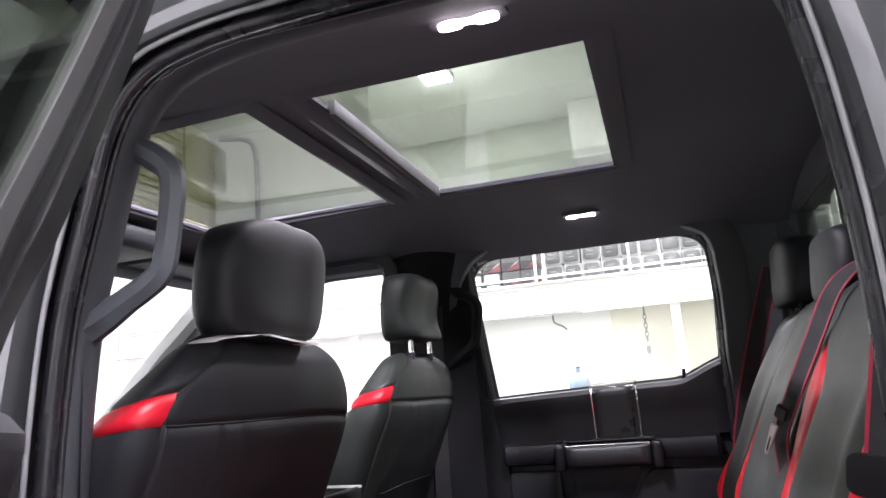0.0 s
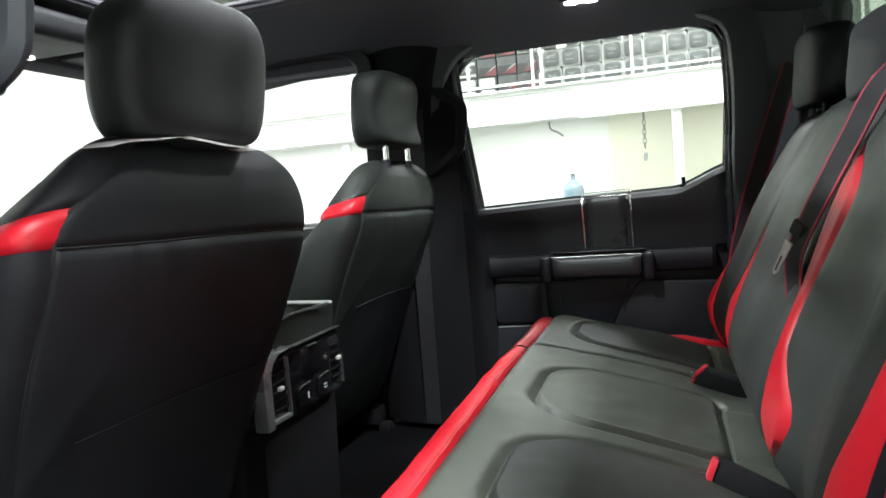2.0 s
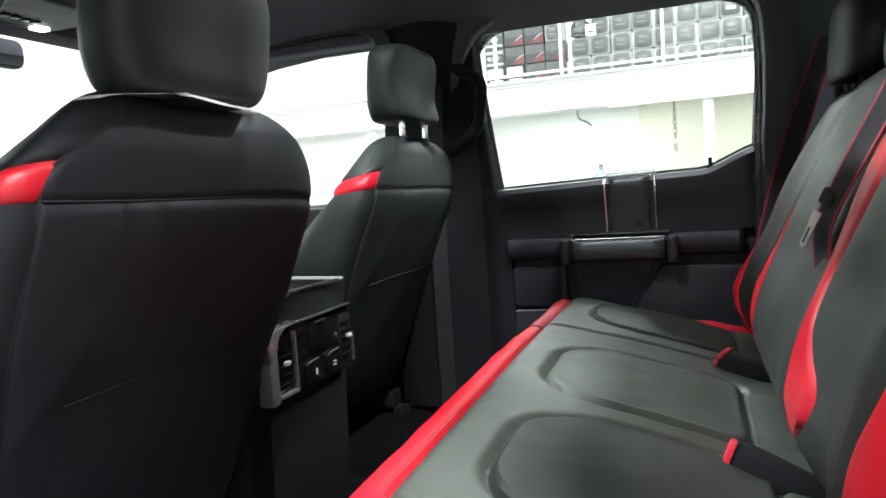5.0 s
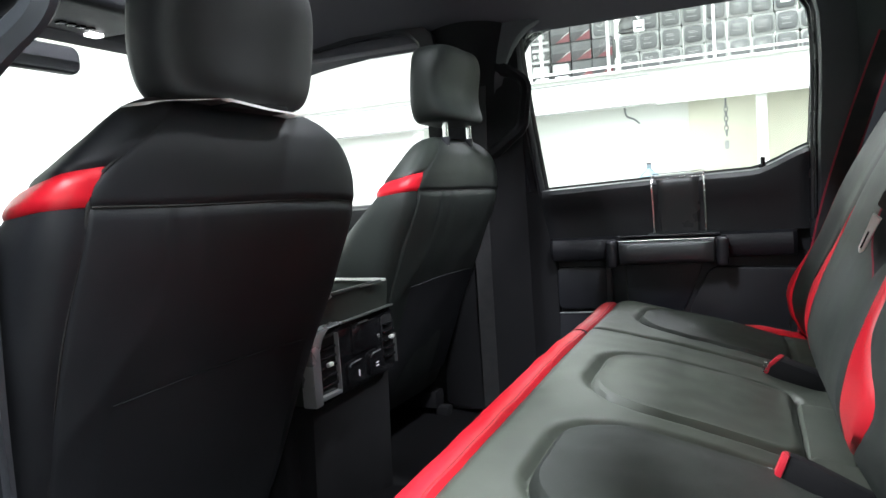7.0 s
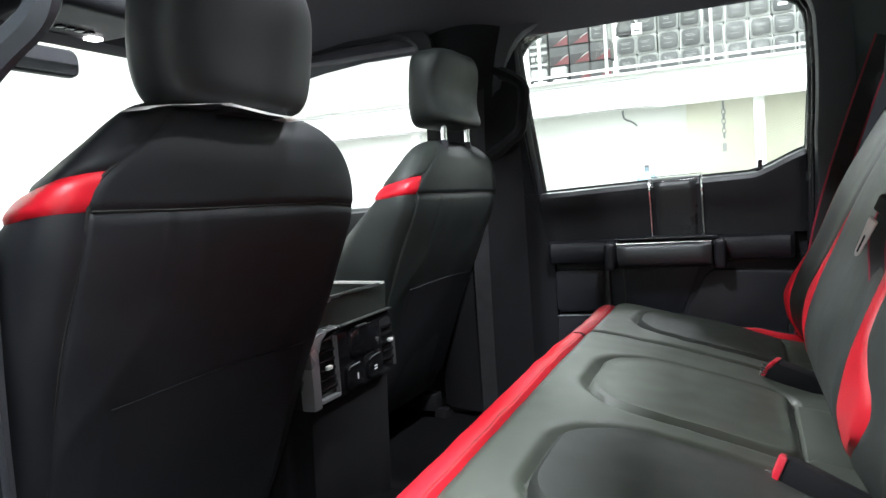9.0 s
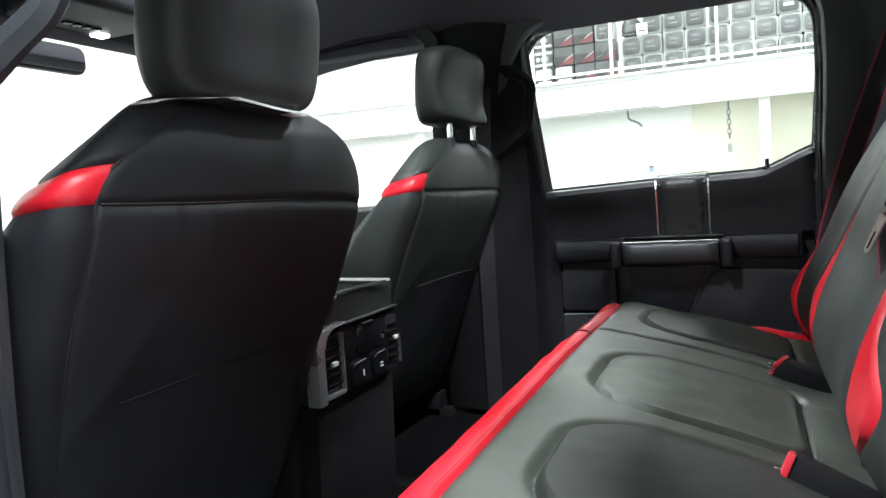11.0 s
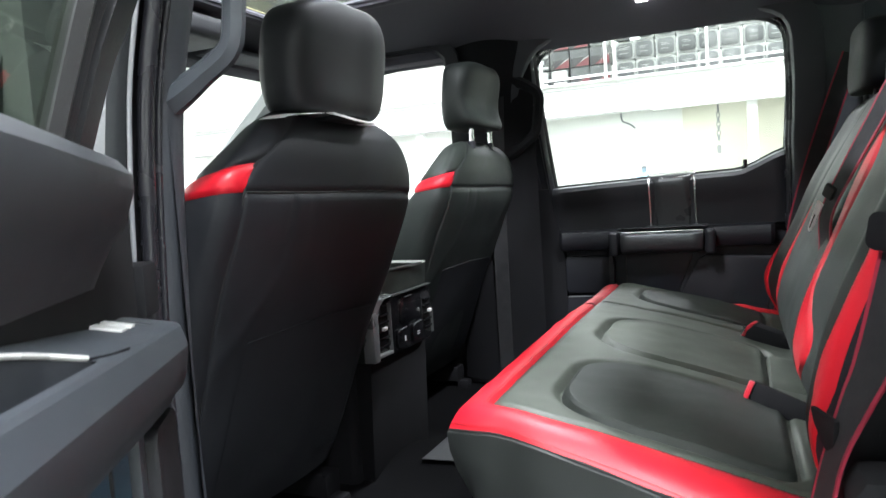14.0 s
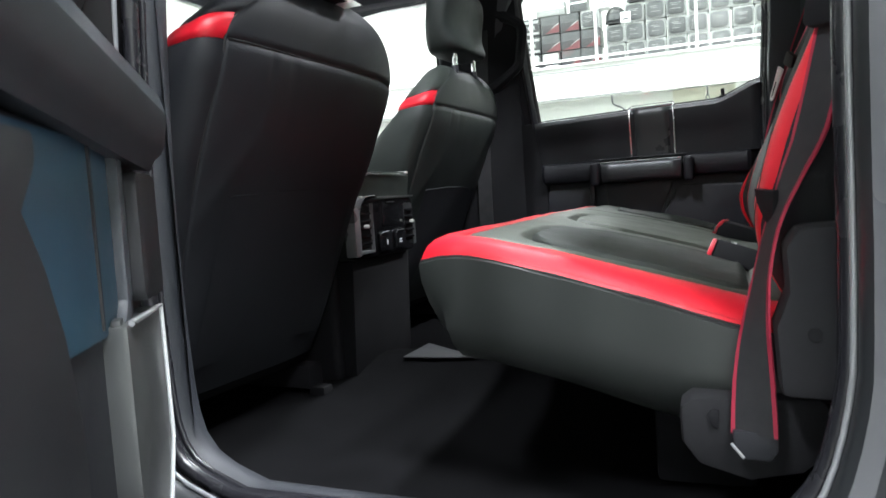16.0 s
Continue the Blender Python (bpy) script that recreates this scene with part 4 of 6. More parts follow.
def front_door(side, label):
    t = thing("front_door", label, "door", "front doors")

    def blk(x0, x1, y0, y1, z0, z1, bevel=0.008):
        return box(x0, x1, min(side * y0, side * y1), max(side * y0, side * y1), z0, z1, bevel)
    part("door_skin", blk(-1.75, -0.46, 0.88, 0.945, 0.70, 1.40, 0.02), PAINT, t)
    part("inner_trim", blk(-1.72, -0.56, 0.79, 0.875, 0.80, 1.388, 0.02), PANEL, t)
    part("armrest", blk(-1.45, -0.66, 0.71, 0.80, 1.13, 1.20, 0.02), GREYTRIM, t)
    outline = [(-0.60, 1.39), (-0.595, 1.80), (-0.61, 1.85), (-0.66, 1.868), (-0.80, 1.868), (-1.02, 1.845), (-1.18, 1.79), (-1.45, 1.60), (-1.70, 1.40)]
    path = spline([(x, 0, z) for x, z in outline], 50)
    prof = ((0.0, 0.815), (0.0, 0.79), (0.01, 0.78), (0.05, 0.782), (0.05, 0.87), (0.0, 0.875))
    bm = bmesh.new()
    rows = []
    c = Vector((-1.0, 0, 1.6))
    for i, p in enumerate(path):
        a, b = path[max(i - 1, 0)], path[min(i + 1, len(path) - 1)]
        d = (b - a).normalized()
        out = Vector((-d.z, 0, d.x))
        if out.dot(p - c) < 0:
            out = -out
        lean = -0.115 * max(0, p.z - 1.40) / 0.45
        slim = 0.3 if p.x < -1.05 else 1
        rows.append([bm.verts.new((p.x + out.x * o * slim, side * (y + lean), p.z + out.z * o * slim)) for o, y in prof])
    for a, b in zip(rows, rows[1:]):
        for j in range(len(prof)):
            k = (j + 1) % len(prof)
            bm.faces.new((a[j], b[j], b[k], a[k]))
    part("window_frame", bm, PLASTIC, t)
    g = bmesh.new()
    g.faces.new([g.verts.new((p.x, side * (0.825 - 0.115 * max(0, p.z - 1.40) / 0.45), p.z)) for p in path])
    gl = part("window_glass", g, GLASS, t, "clear door glass")
    gl.visible_shadow = False
    part("inside_handle", blk(-1.30, -1.18, 0.775, 0.79, 1.26, 1.29, 0.006), CHROME, t, "chrome inside handle")
    mr = thing("wing_mirror", "black wing mirror on the front door", "mirror", "wing mirrors")
    part("shell", box(-1.62, -1.50, side * 0.98, side * 1.22, 1.36, 1.58, 0.04, 3), PAINT, mr)
    part("arm", box(-1.60, -1.54, side * 0.88, side * 1.0, 1.36, 1.41, 0.01), PLASTIC, mr)


front_door(1, "closed front passenger door with clear glass")
front_door(-1, "closed front driver door with clear glass")

# ---- seats ----


def superring(cx, d, w, a, p=0.5):
    """A point of a squarish oval: x runs with the depth d, y with the half width w."""
    c, s = math.cos(a), math.sin(a)
    return cx + d / 2 * math.copysign(abs(c) ** p, c), w * math.copysign(abs(s) ** p, s)


REAR_X = smooth_of((0.86, -0.225), (0.95, -0.185), (1.17, -0.100), (1.30, -0.042), (1.42, 0.0), (1.470, 0.003), (1.505, 0.0), (1.532, -0.012), (1.547, -0.028), (1.552, -0.042))
SEAT_W = smooth_of((0.86, 0.225), (1.0, 0.245), (1.20, 0.268), (1.30, 0.277), (1.38, 0.275), (1.445, 0.266), (1.487, 0.247), (1.517, 0.217), (1.537, 0.180), (1.549, 0.13), (1.552, 0.09))
SEAT_D = smooth_of((0.86, 0.15), (1.0, 0.19), (1.25, 0.215), (1.34, 0.195), (1.385, 0.170), (1.43, 0.135), (1.470, 0.120), (1.505, 0.105), (1.532, 0.080), (1.547, 0.05), (1.552, 0.02))


SEAM_L, SEAM_R, SIDE_END = radians(46), radians(63), radians(150)


def lean_in(a, z):
    """The left seam leans towards the middle above the shoulder."""
    k = min(1, max(0, (z - 1.44) / 0.125))
    top = SEAM_L * (1 - 0.58 * k * k * (3 - 2 * k))
    if -SEAM_L <= a <= SEAM_R:
        return SEAM_R - (SEAM_R - a) * (SEAM_R + top) / (SEAM_R + SEAM_L)
    if -SIDE_END <= a < -SEAM_L:
        return -SIDE_END + (a + SIDE_END) * (SIDE_END - top) / (SIDE_END - SEAM_L)
    return a


def seat_patch(u0, u1, z0, z1, nu, nv, puff=0.0):
    """A padded panel of a backrest, between two angles and two heights (numbers, or functions of the angle)."""
    f0 = z0 if callable(z0) else (lambda a: z0)
    f1 = z1 if callable(z1) else (lambda a: z1)

    def f(u, v):
        a = lerp(u0, u1, u)
        z = lerp(f0(a), f1(a), v)
        d, w = SEAT_D(z), SEAT_W(z)
        cx = REAR_X(z) - d / 2
        x, y = superring(cx, d, w, lean_in(a, z))
        y *= 1 - 0.17 * max(0, (cx + d * 0.25 - x) / (d * 0.75)) * min(1, max(0, (z - 1.43) / 0.1))
        y *= 1 - 0.13 * max(0, min(1, -y / 0.15)) * (0.5 - 0.5 * math.cos(math.pi * min(1, max(0, (z - 1.435) / 0.085))))
        z -= 0.11 * (REAR_X(z) - x) * min(1, max(0, (z - 1.30) / 0.12))
        n = Vector((math.cos(a) / d * 2, math.sin(a) / w, 0)).normalized()
        eu = min(u, 1 - u) * abs(u1 - u0) * 0.25
        ev = min(1 if f0(a) < 0.9 else v, 1 if f1(a) > 1.53 else 1 - v) * (f1(a) - f0(a))
        k = tuck(eu, 0.008, 0.0022) + tuck(ev, 0.010, 0.0048) + (0 if f1(a) > 1.53 else puff * (1 - (2 * u - 1) ** 4) * (1 - (2 * v - 1) ** 4))
        if f1(a) < 1.5 and f0(a) < 0.9 and abs(a) < 1.2:
            d0 = f1(a) - z
            fall = max(0, 1 - d0 / 0.13) * min(1, d0 / 0.012)
            k -= 0.0032 * fall * (math.exp(-((y + 0.135 + 0.12 * d0) / 0.006) ** 2) + 0.8 * math.exp(-((y + 0.088 - 0.06 * d0) / 0.007) ** 2))
            k += 0.0030 * math.exp(-((y + 0.145 + 0.55 * (1.30 - z)) / 0.022) ** 2) * math.exp(-((z - 1.22) / 0.10) ** 2)
            k += 0.0020 * noise.noise((y * 11, z * 7, 2.0))
        return Vector((x, y, z)) + n * k
    return grid(f, nu, nv)


def headrest_mesh(w, d, h, z0, lip=0.0, foot=0.72, slant=0.0):
    """A pillow: rounder at the top, squarer and narrower at the foot; lip: how far the foot's rear edge kicks out."""
    def f(u, v):
        a = 2 * math.pi * u
        b = lerp(-0.5, 0.5, v) * math.pi
        s = math.sin(b)
        r = abs(math.cos(b)) ** (0.28 if s > 0 else 0.17)
        zz = z0 + h / 2 + h / 2 * math.copysign(abs(s) ** (0.52 if s > 0 else foot), s)
        k = (zz - z0) / h
        ww = w * (0.92 + 0.09 * math.sin(math.pi * min(1, 0.12 + k * 0.82))) * r
        dd = d * (0.86 + 0.14 * k) * r
        x, y = superring(0, 2 * dd, ww, a, 0.62)
        rear = max(0, math.cos(a))
        x += 0.022 * (k - 0.5) - 0.05 * max(0, k - 0.6) ** 2 + lip * rear * math.exp(-(k / 0.22) ** 2) - 0.4 * lip * rear * math.exp(-((k - 0.5) / 0.3) ** 2)
        crease = 0.004 * math.exp(-((y - 0.02) / 0.025) ** 2) * rear
        zz -= slant * max(0, (-y - 0.01) / w) ** 1.7 * max(0, k) ** 2
        return x - crease, y, zz
    return grid(f, 56, 34, close_u=True)


def front_seat(m, hr, raised, label, tags=False, hide=None):
    hide = hide or LEATHER
    t = thing("front_seat", label, "car seat", "front seats", m=m)
    A = radians(46)
    B = radians(150)
    AR = radians(63)
    band_lo = lambda a: 1.428 + 0.004 * min(1, max(0, (abs(a) - A) / (B - A)))
    band_hi = lambda a: 1.468 - 0.015 * min(1, max(0, (abs(a) - A) / (B - A)))
    seam_z = lambda a: 1.428 - 0.014 * max(0, (a + A) / (AR + A))
    back = part("backrest", seat_patch(-A, AR, 0.88, seam_z, 90, 70, 0.004), hide, t, "dark vinyl back panel")
    part("top_panel", seat_patch(-A, AR, seam_z, 1.552, 40, 44, 0.003), hide, back, "dark vinyl top panel")
    for s in (-1, 1):
        edge = A if s < 0 else AR
        part("side_panel", seat_patch(s * edge, s * B, 0.88, band_lo, 18, 24, 0.003), hide, back, "dark vinyl side panel")
        part("red_band", seat_patch(s * edge, s * B, band_lo, band_hi, 18, 6, 0.001), RED, back, "bright red vinyl shoulder band")
        part("shoulder_panel", seat_patch(s * edge, s * B, band_hi, 1.552, 18, 20, 0.002), BACKREST if raised else LEATHER, back, "dark vinyl shoulder panel")
        seam = []
        for k in range(40):
            z = lerp(0.90, 1.545, k / 39)
            d, w = SEAT_D(z), SEAT_W(z)
            x, y = superring(REAR_X(z) - d / 2, d, w, lean_in(s * edge, z))
            y *= 1 - 0.13 * max(0, min(1, -y / 0.15)) * (0.5 - 0.5 * math.cos(math.pi * min(1, max(0, (z - 1.435) / 0.085))))
            seam.append((x - 0.004, y, z))
        part("seam", sweep(seam, circle(0.0020, 5)), BLACK_STITCH, back)
    part("front_panel", seat_patch(B, 2 * math.pi - B, 0.88, 1.552, 14, 24), CLOTH, back, "dark perforated front panel")
    # map pocket and its welt
    part("map_pocket", grid(lambda u, v: (REAR_X(lerp(0.93, 1.205, v)) + 0.004 + 0.006 * math.sin(math.pi * u) ** 0.5 * v + 0.0, lerp(-0.175, 0.175, u), lerp(0.93, 1.205, v) + 0.006 * math.cos(math.pi * (u - 0.5))), 20, 12), LEATHER, back, "black elastic map pocket")
    part("pocket_welt", sweep([(REAR_X(1.205) + 0.0045 + 0.006 * math.sin(math.pi * k / 20) ** 0.5, lerp(-0.175, 0.175, k / 20), 1.207 + 0.006 * math.cos(math.pi * (k / 20 - 0.5))) for k in range(21)], circle(0.0009, 6)), LEATHER, back)
    # headrest with its two posts
    hx, hz = hr
    h = part("headrest", headrest_mesh(0.140 if raised else 0.138, 0.056, 0.180, hz, 0.030 if raised else 0.006, slant=0.0 if raised else 0.028), hide if raised else HEADREST, t, "dark vinyl headrest")
    h.location.x = hx
    for y in (-0.068, 0.068):
        part("post", sweep([(hx - 0.012 + (0.030 if raised else 0), y, 1.50), (hx + (0.020 if raised else 0), y, hz + 0.05)], circle(0.007, 10), up=(0, 1, 0)), CHROME if raised else BLACK_AND_SHADE, t, "chrome headrest post" if raised else "black headrest post")
        if raised:
            part("post_collar", sweep([(hx + 0.017, y, 1.530), (hx + 0.017, y, 1.550)], circle(0.011, 12), up=(0, 1, 0)), PLASTIC, t)
    # cushion, base and runners
    part("cushion", grid(lambda u, v: (-0.27 - 0.40 * u, lerp(-0.27, 0.27, v), 1.00 + 0.10 * u + 0.035 * abs(2 * v - 1) ** 3 - 0.06 * max(0, u - 0.85) / 0.15), 16, 16), CLOTH, t)
    part("cushion_side", box(-0.66, -0.29, -0.27, 0.27, 0.90, 1.03, 0.04, 3), LEATHER, t)
    part("base_shield", box(-0.60, -0.26, -0.24, 0.24, 0.845, 0.92, 0.02), BLACK_AND_SHADE, t)
    for y in (-0.20, 0.20):
        part("runner", box(-0.68, -0.22, y - 0.025, y + 0.025, 0.80, 0.85, 0.006), BLACK_AND_SHADE, t, "seat runner, blackened for the shade under the seat")
        part("runner_foot", box(-0.23, -0.19, y - 0.018, y + 0.018, 0.772, 0.805, 0.008), BLACK_AND_SHADE, t)
    # a thin rolled seam across the back
    line = []
    for k in range(31):
        ang = lerp(-A, AR, k / 30)
        z = seam_z(ang)
        d, w = SEAT_D(z), SEAT_W(z)
        x, y = superring(REAR_X(z) - d / 2, d, w, lean_in(ang, z))
        line.append((x - 0.0035 * math.cos(ang), y - 0.0035 * math.sin(ang), z - 0.11 * (REAR_X(z) - x)))
    part("seam", sweep(line, circle(0.0014, 5)), BLACK_STITCH, back)
    if tags:
        for y0, y1, za, zb, hi, lab in ((-0.172, -0.052, 1.5270, 1.5425, 0.0065, "torn white paper tag under the headrest"), (-0.060, 0.088, 1.5425, 1.5325, 0.0016, "curled white paper strip under the headrest")):
            def sheet(u, v, y0=y0, y1=y1, za=za, zb=zb, hi=hi):
                y = lerp(y0, y1, u)
                rag = 0.5 + 0.5 * noise.noise((y * 18, hi * 900, 0.5))
                tall = hi * (math.sin(math.pi * min(1, 0.06 + u * 0.9)) ** 0.6) * (0.55 + 0.6 * rag)
                return hx + 0.046 - 0.045 * v - 0.25 * y * y, y, lerp(za, zb, u ** 0.7) + tall * v + 0.0005 * math.sin(u * 9)
            bm = grid(sheet, 36, 6)
            bmesh.ops.solidify(bm, geom=bm.faces[:], thickness=0.0004)
            part("paper_tag", bm, PAPER, t, lab)
        part("headrest_base", box(hx - 0.03, hx + 0.034, -0.045, 0.06, 1.5345, 1.5435, 0.003), BLACK_AND_SHADE, t, "black plastic base under the headrest")
    return t


front_seat(pose(-0.40, 0.477, 0, 0, 0, -3), (-0.035, 1.583), True, "black vinyl front passenger seat toned for its light, with red shoulder bands", False, FARHIDE)
front_seat(pose(-0.340, -0.420, 0, 0, 0, -3), (-0.020, 1.540), False, "black vinyl driver seat with red shoulder bands and paper tag", True)

# ---- centre console ----
con = thing("centre_console", "black centre console with silver framed rear vents", "console")
part("body", box(-1.32, -0.52, -0.155, 0.165, 0.79, 1.20, 0.02, 3), BLACK_AND_SHADE, con)
part("rear_foot", plate([(-0.60, 0.80), (-0.492, 0.80), (-0.482, 1.058), (-0.60, 1.058)], "y", (-0.135, 0.152), 0.004), BLACK_AND_SHADE, con)
part("rear_face", plate([(-0.60, 1.06), (-0.480, 1.06), (-0.474, 1.19), (-0.468, 1.246), (-0.474, 1.251), (-0.482, 1.249), (-0.488, 1.21), (-0.60, 1.205)], "y", (-0.135, 0.152), 0.004), BACKREST, con, "dark charcoal rear face")
part("lid", box(-1.05, -0.69, -0.15, 0.16, 1.205, 1.262, 0.018, 3), OLIVE, con, "charcoal vinyl armrest lid")
part("tray_floor", box(-0.69, -0.48, -0.14, 0.15, 1.198, 1.208, 0.002), BLACK_AND_SHADE, con, "black tray behind the armrest")
for y in (-0.128, 0.132):
    part("tray_wall", box(-0.695, -0.474, y - 0.012, y + 0.012, 1.19, 1.2475, 0.005), BACKREST, con)
part("tray_rim", sweep([(-0.665, 0.126, 1.2535), (-0.56, 0.120, 1.2535), (-0.452, 0.108, 1.2525)], rect(0.010, 0.0045)), BRIGHT, con, "chrome trim strip")
part("tray_rim", sweep([(-0.468, -0.075, 1.2515), (-0.466, 0.03, 1.2515), (-0.458, 0.102, 1.2515)], rect(0.005, 0.003)), STEEL, con)
part("tray_corner", plate([(-0.128, 1.236), (-0.124, 1.249), (-0.113, 1.256), (-0.086, 1.2555), (-0.072, 1.247), (-0.082, 1.243), (-0.108, 1.243)], "x", (-0.486, -0.462), 0.002), SILVER, con, "satin silver corner of the tray")
fr = part("vent_frame", plate(rounded(-0.160, 0.156, 1.062, 1.192, 0.022), "x", (-0.482, -0.464), 0.005), GLOSSBLACK, con, "gloss black panel")
part("silver_surround", plate([(-0.171, 1.070), (-0.171, 1.168), (-0.164, 1.186), (-0.144, 1.198), (-0.066, 1.2005), (-0.066, 1.195), (-0.116, 1.192), (-0.136, 1.180), (-0.146, 1.162), (-0.147, 1.070)], "x", (-0.476, -0.449), 0.004), SATIN, fr, "satin silver surround")
part("top_strip", box(-0.466, -0.456, -0.052, 0.146, 1.1935, 1.1965, 0.001), STEEL, fr)
part("lower_strip", plate([(-0.137, 1.073), (-0.137, 1.081), (-0.076, 1.079), (-0.076, 1.072)], "x", (-0.470, -0.455), 0.002), SATIN, fr, "silver strip under the vent")
part("side_strip", box(-0.464, -0.4555, -0.0775, -0.0755, 1.078, 1.182), SATIN, fr)
part("side_strip", box(-0.464, -0.4575, 0.1495, 0.1512, 1.074, 1.134), STEEL, fr)
for y0, y1, sy in ((-0.138, -0.080, -0.112), (0.098, 0.146, 0.124)):
    v = part("air_vent", plate(rounded(y0, y1, 1.086, 1.178, 0.010), "x", (-0.466, -0.4625), 0.001), BLACK_AND_SHADE, fr, "black air vent")
    for k in range(5):
        part("slat", box(-0.464, -0.4565, y0 + 0.004, y1 - 0.004, 1.092 + 0.0165 * k, 1.0975 + 0.0165 * k, 0.002), GLOSSBLACK, v)
    part("slider", box(-0.4575, -0.450, sy - 0.008, sy + 0.008, 1.1285, 1.1365, 0.0025), BRIGHT, v, "chrome vent slider")
part("display", plate(rounded(-0.018, 0.082, 1.126, 1.180, 0.006), "x", (-0.465, -0.461), 0.001), GLOSSBLACK, fr)
part("display_hood", box(-0.462, -0.457, 0.004, 0.040, 1.1815, 1.1840, 0.001), HANDLE, fr)
for y0 in (-0.042, 0.038):
    part("port_cover", plate(rounded(y0, y0 + 0.060, 1.070, 1.114, 0.008), "x", (-0.465, -0.460), 0.002), GLOSSBLACK, fr, "gloss black port cover")
    part("cover_lip", sweep(spline([(-0.4595, y0 + 0.004, 1.108), (-0.4585, y0 + 0.012, 1.1135), (-0.4585, y0 + 0.045, 1.1150)], 8), circle(0.0011, 5)), HANDLE, fr)
part("mark", box(-0.4602, -0.4592, -0.006, -0.003, 1.084, 1.096), LABELW, fr)
for z in (1.085, 1.091):
    part("mark", box(-0.4602, -0.4592, 0.061, 0.073, z, z + 0.002), LABELW, fr)

# ---- rear bench ----
bench = thing("rear_bench", "charcoal vinyl rear bench with bright red borders and bolsters", "bench seat")
top_z = smooth_of((-0.14, 1.116), (-0.10, 1.130), (-0.06, 1.131), (0.05, 1.112), (0.18, 1.080), (0.33, 1.042), (0.45, 1.03))


def hump(y, c, w):
    return math.exp(-((y - c) / w) ** 2)


SPLIT = 0.205
INSETS = [(0.005, 0.30, -0.555, -0.265, CLOTH, "dark perforated cloth inset"), (0.0, 0.285, -0.205, 0.085, OLIVE, "charcoal padded centre inset"), (0.005, 0.30, 0.29, 0.555, CLOTH, "dark perforated cloth inset")]


def inset_sd(x, y, q):
    x0, x1, y0, y1 = q[:4]
    cx, cy, hx, hy, r = (x0 + x1) / 2, (y0 + y1) / 2, (x1 - x0) / 2, (y1 - y0) / 2, 0.10 if x < (x0 + x1) / 2 else 0.03
    dx, dy = abs(x - cx) - hx + r, abs(y - cy) - hy + r
    return math.hypot(max(dx, 0), max(dy, 0)) + min(max(dx, dy), 0) - r


def cushion_z(x, y):
    z = top_z(x) + 0.008 * hump(y, 0.0, 0.5)
    for q in INSETS:
        d = inset_sd(x, y, q)
        z -= (0.009 + 0.005 * max(0, min(1, (0.10 - x) / 0.1))) * math.exp(-(d / 0.0062) ** 2)
        if d < 0:
            z -= 0.004 * min(1, -d / 0.02)
    z -= 0.010 * math.exp(-((y - SPLIT) / 0.006) ** 2)
    z += 0.0025 * noise.noise((x * 9, y * 7, 1.0)) + 0.0012 * noise.noise((x * 30, y * 24, 4.0))
    return z


IN_Y0, IN_Y1, IN_X0, IN_X1 = -0.585, 0.565, -0.062, 0.345


def corner_in(x, y):
    """Pull the sheet's front corners in to the border's round corners."""
    for r, s in ((0.022, -1), (0.045, 1)):
        cy = IN_Y0 + r if s < 0 else IN_Y1 - r
        dx, dy = IN_X0 + r - x, (y - cy) * s
        if dx > 0 and dy > 0:
            l = max(dx, dy)
            h = math.hypot(dx, dy)
            k = l / h
            x, y = IN_X0 + r - dx * k, cy + s * dy * k
    return x, y


def main_sheet(y0, y1, ny):
    def f(u, v):
        x, y = corner_in(lerp(IN_X0, IN_X1, u), lerp(y0, y1, v))
        e = min(lerp(IN_X0, IN_X1, u) - IN_X0, lerp(y0, y1, v) - y0, y1 - lerp(y0, y1, v))
        return x, y, cushion_z(x, y) + tuck(e, 0.014, 0.007)
    return grid(f, 105, ny)


cush = part("cushion", main_sheet(IN_Y0, SPLIT - 0.001, 200), OLIVE, bench, "charcoal vinyl cushion, wide section")
cush2 = part("cushion", main_sheet(SPLIT + 0.001, IN_Y1, 92), OLIVE, bench, "charcoal vinyl cushion, narrow section")


def inset_pad(q):
    x0, x1, y0, y1 = q[:4]

    def edge(a):
        c, s = math.cos(a), math.sin(a)
        cx, cy = (x0 + x1) / 2, (y0 + y1) / 2
        lo, hi = 0.0, 0.5
        for _ in range(24):
            mid = (lo + hi) / 2
            if inset_sd(cx + c * mid, cy + s * mid, q) < 0:
                lo = mid
            else:
                hi = mid
        return lo

    def f(u, v):
        a = 2 * math.pi * u
        r = edge(a) * max(0.001, v)
        x, y = (x0 + x1) / 2 + math.cos(a) * r, (y0 + y1) / 2 + math.sin(a) * r
        e = edge(a) - r
        return x, y, cushion_z(x, y) + 0.0075 * min(1, e / 0.011) ** 0.5 - 0.002
    return grid(f, 96, 24, close_u=True)


for q in INSETS:
    part("inset_pad", inset_pad(q), q[4], cush if q[2] < 0.2 else cush2, q[5])

# red border and dark skirt, swept round the cushion's edge
BORDER_IN = [(0.345, IN_Y0), (0.25, IN_Y0), (0.10, IN_Y0), (0.0, IN_Y0), (-0.045, IN_Y0 + 0.002), (-0.059, IN_Y0 + 0.009), (IN_X0 - 0.001, IN_Y0 + 0.030), (IN_X0 - 0.004, -0.40), (IN_X0 - 0.008, -0.15), (IN_X0 - 0.010, 0.05), (IN_X0 - 0.004, 0.20), (IN_X0, 0.35), (IN_X0, IN_Y1 - 0.05), (-0.052, IN_Y1 - 0.020), (-0.030, IN_Y1 - 0.004), (0.0, IN_Y1), (0.12, IN_Y1), (0.25, IN_Y1), (0.345, IN_Y1)]
bpath = spline([(x, y, 0) for x, y in BORDER_IN], 170)


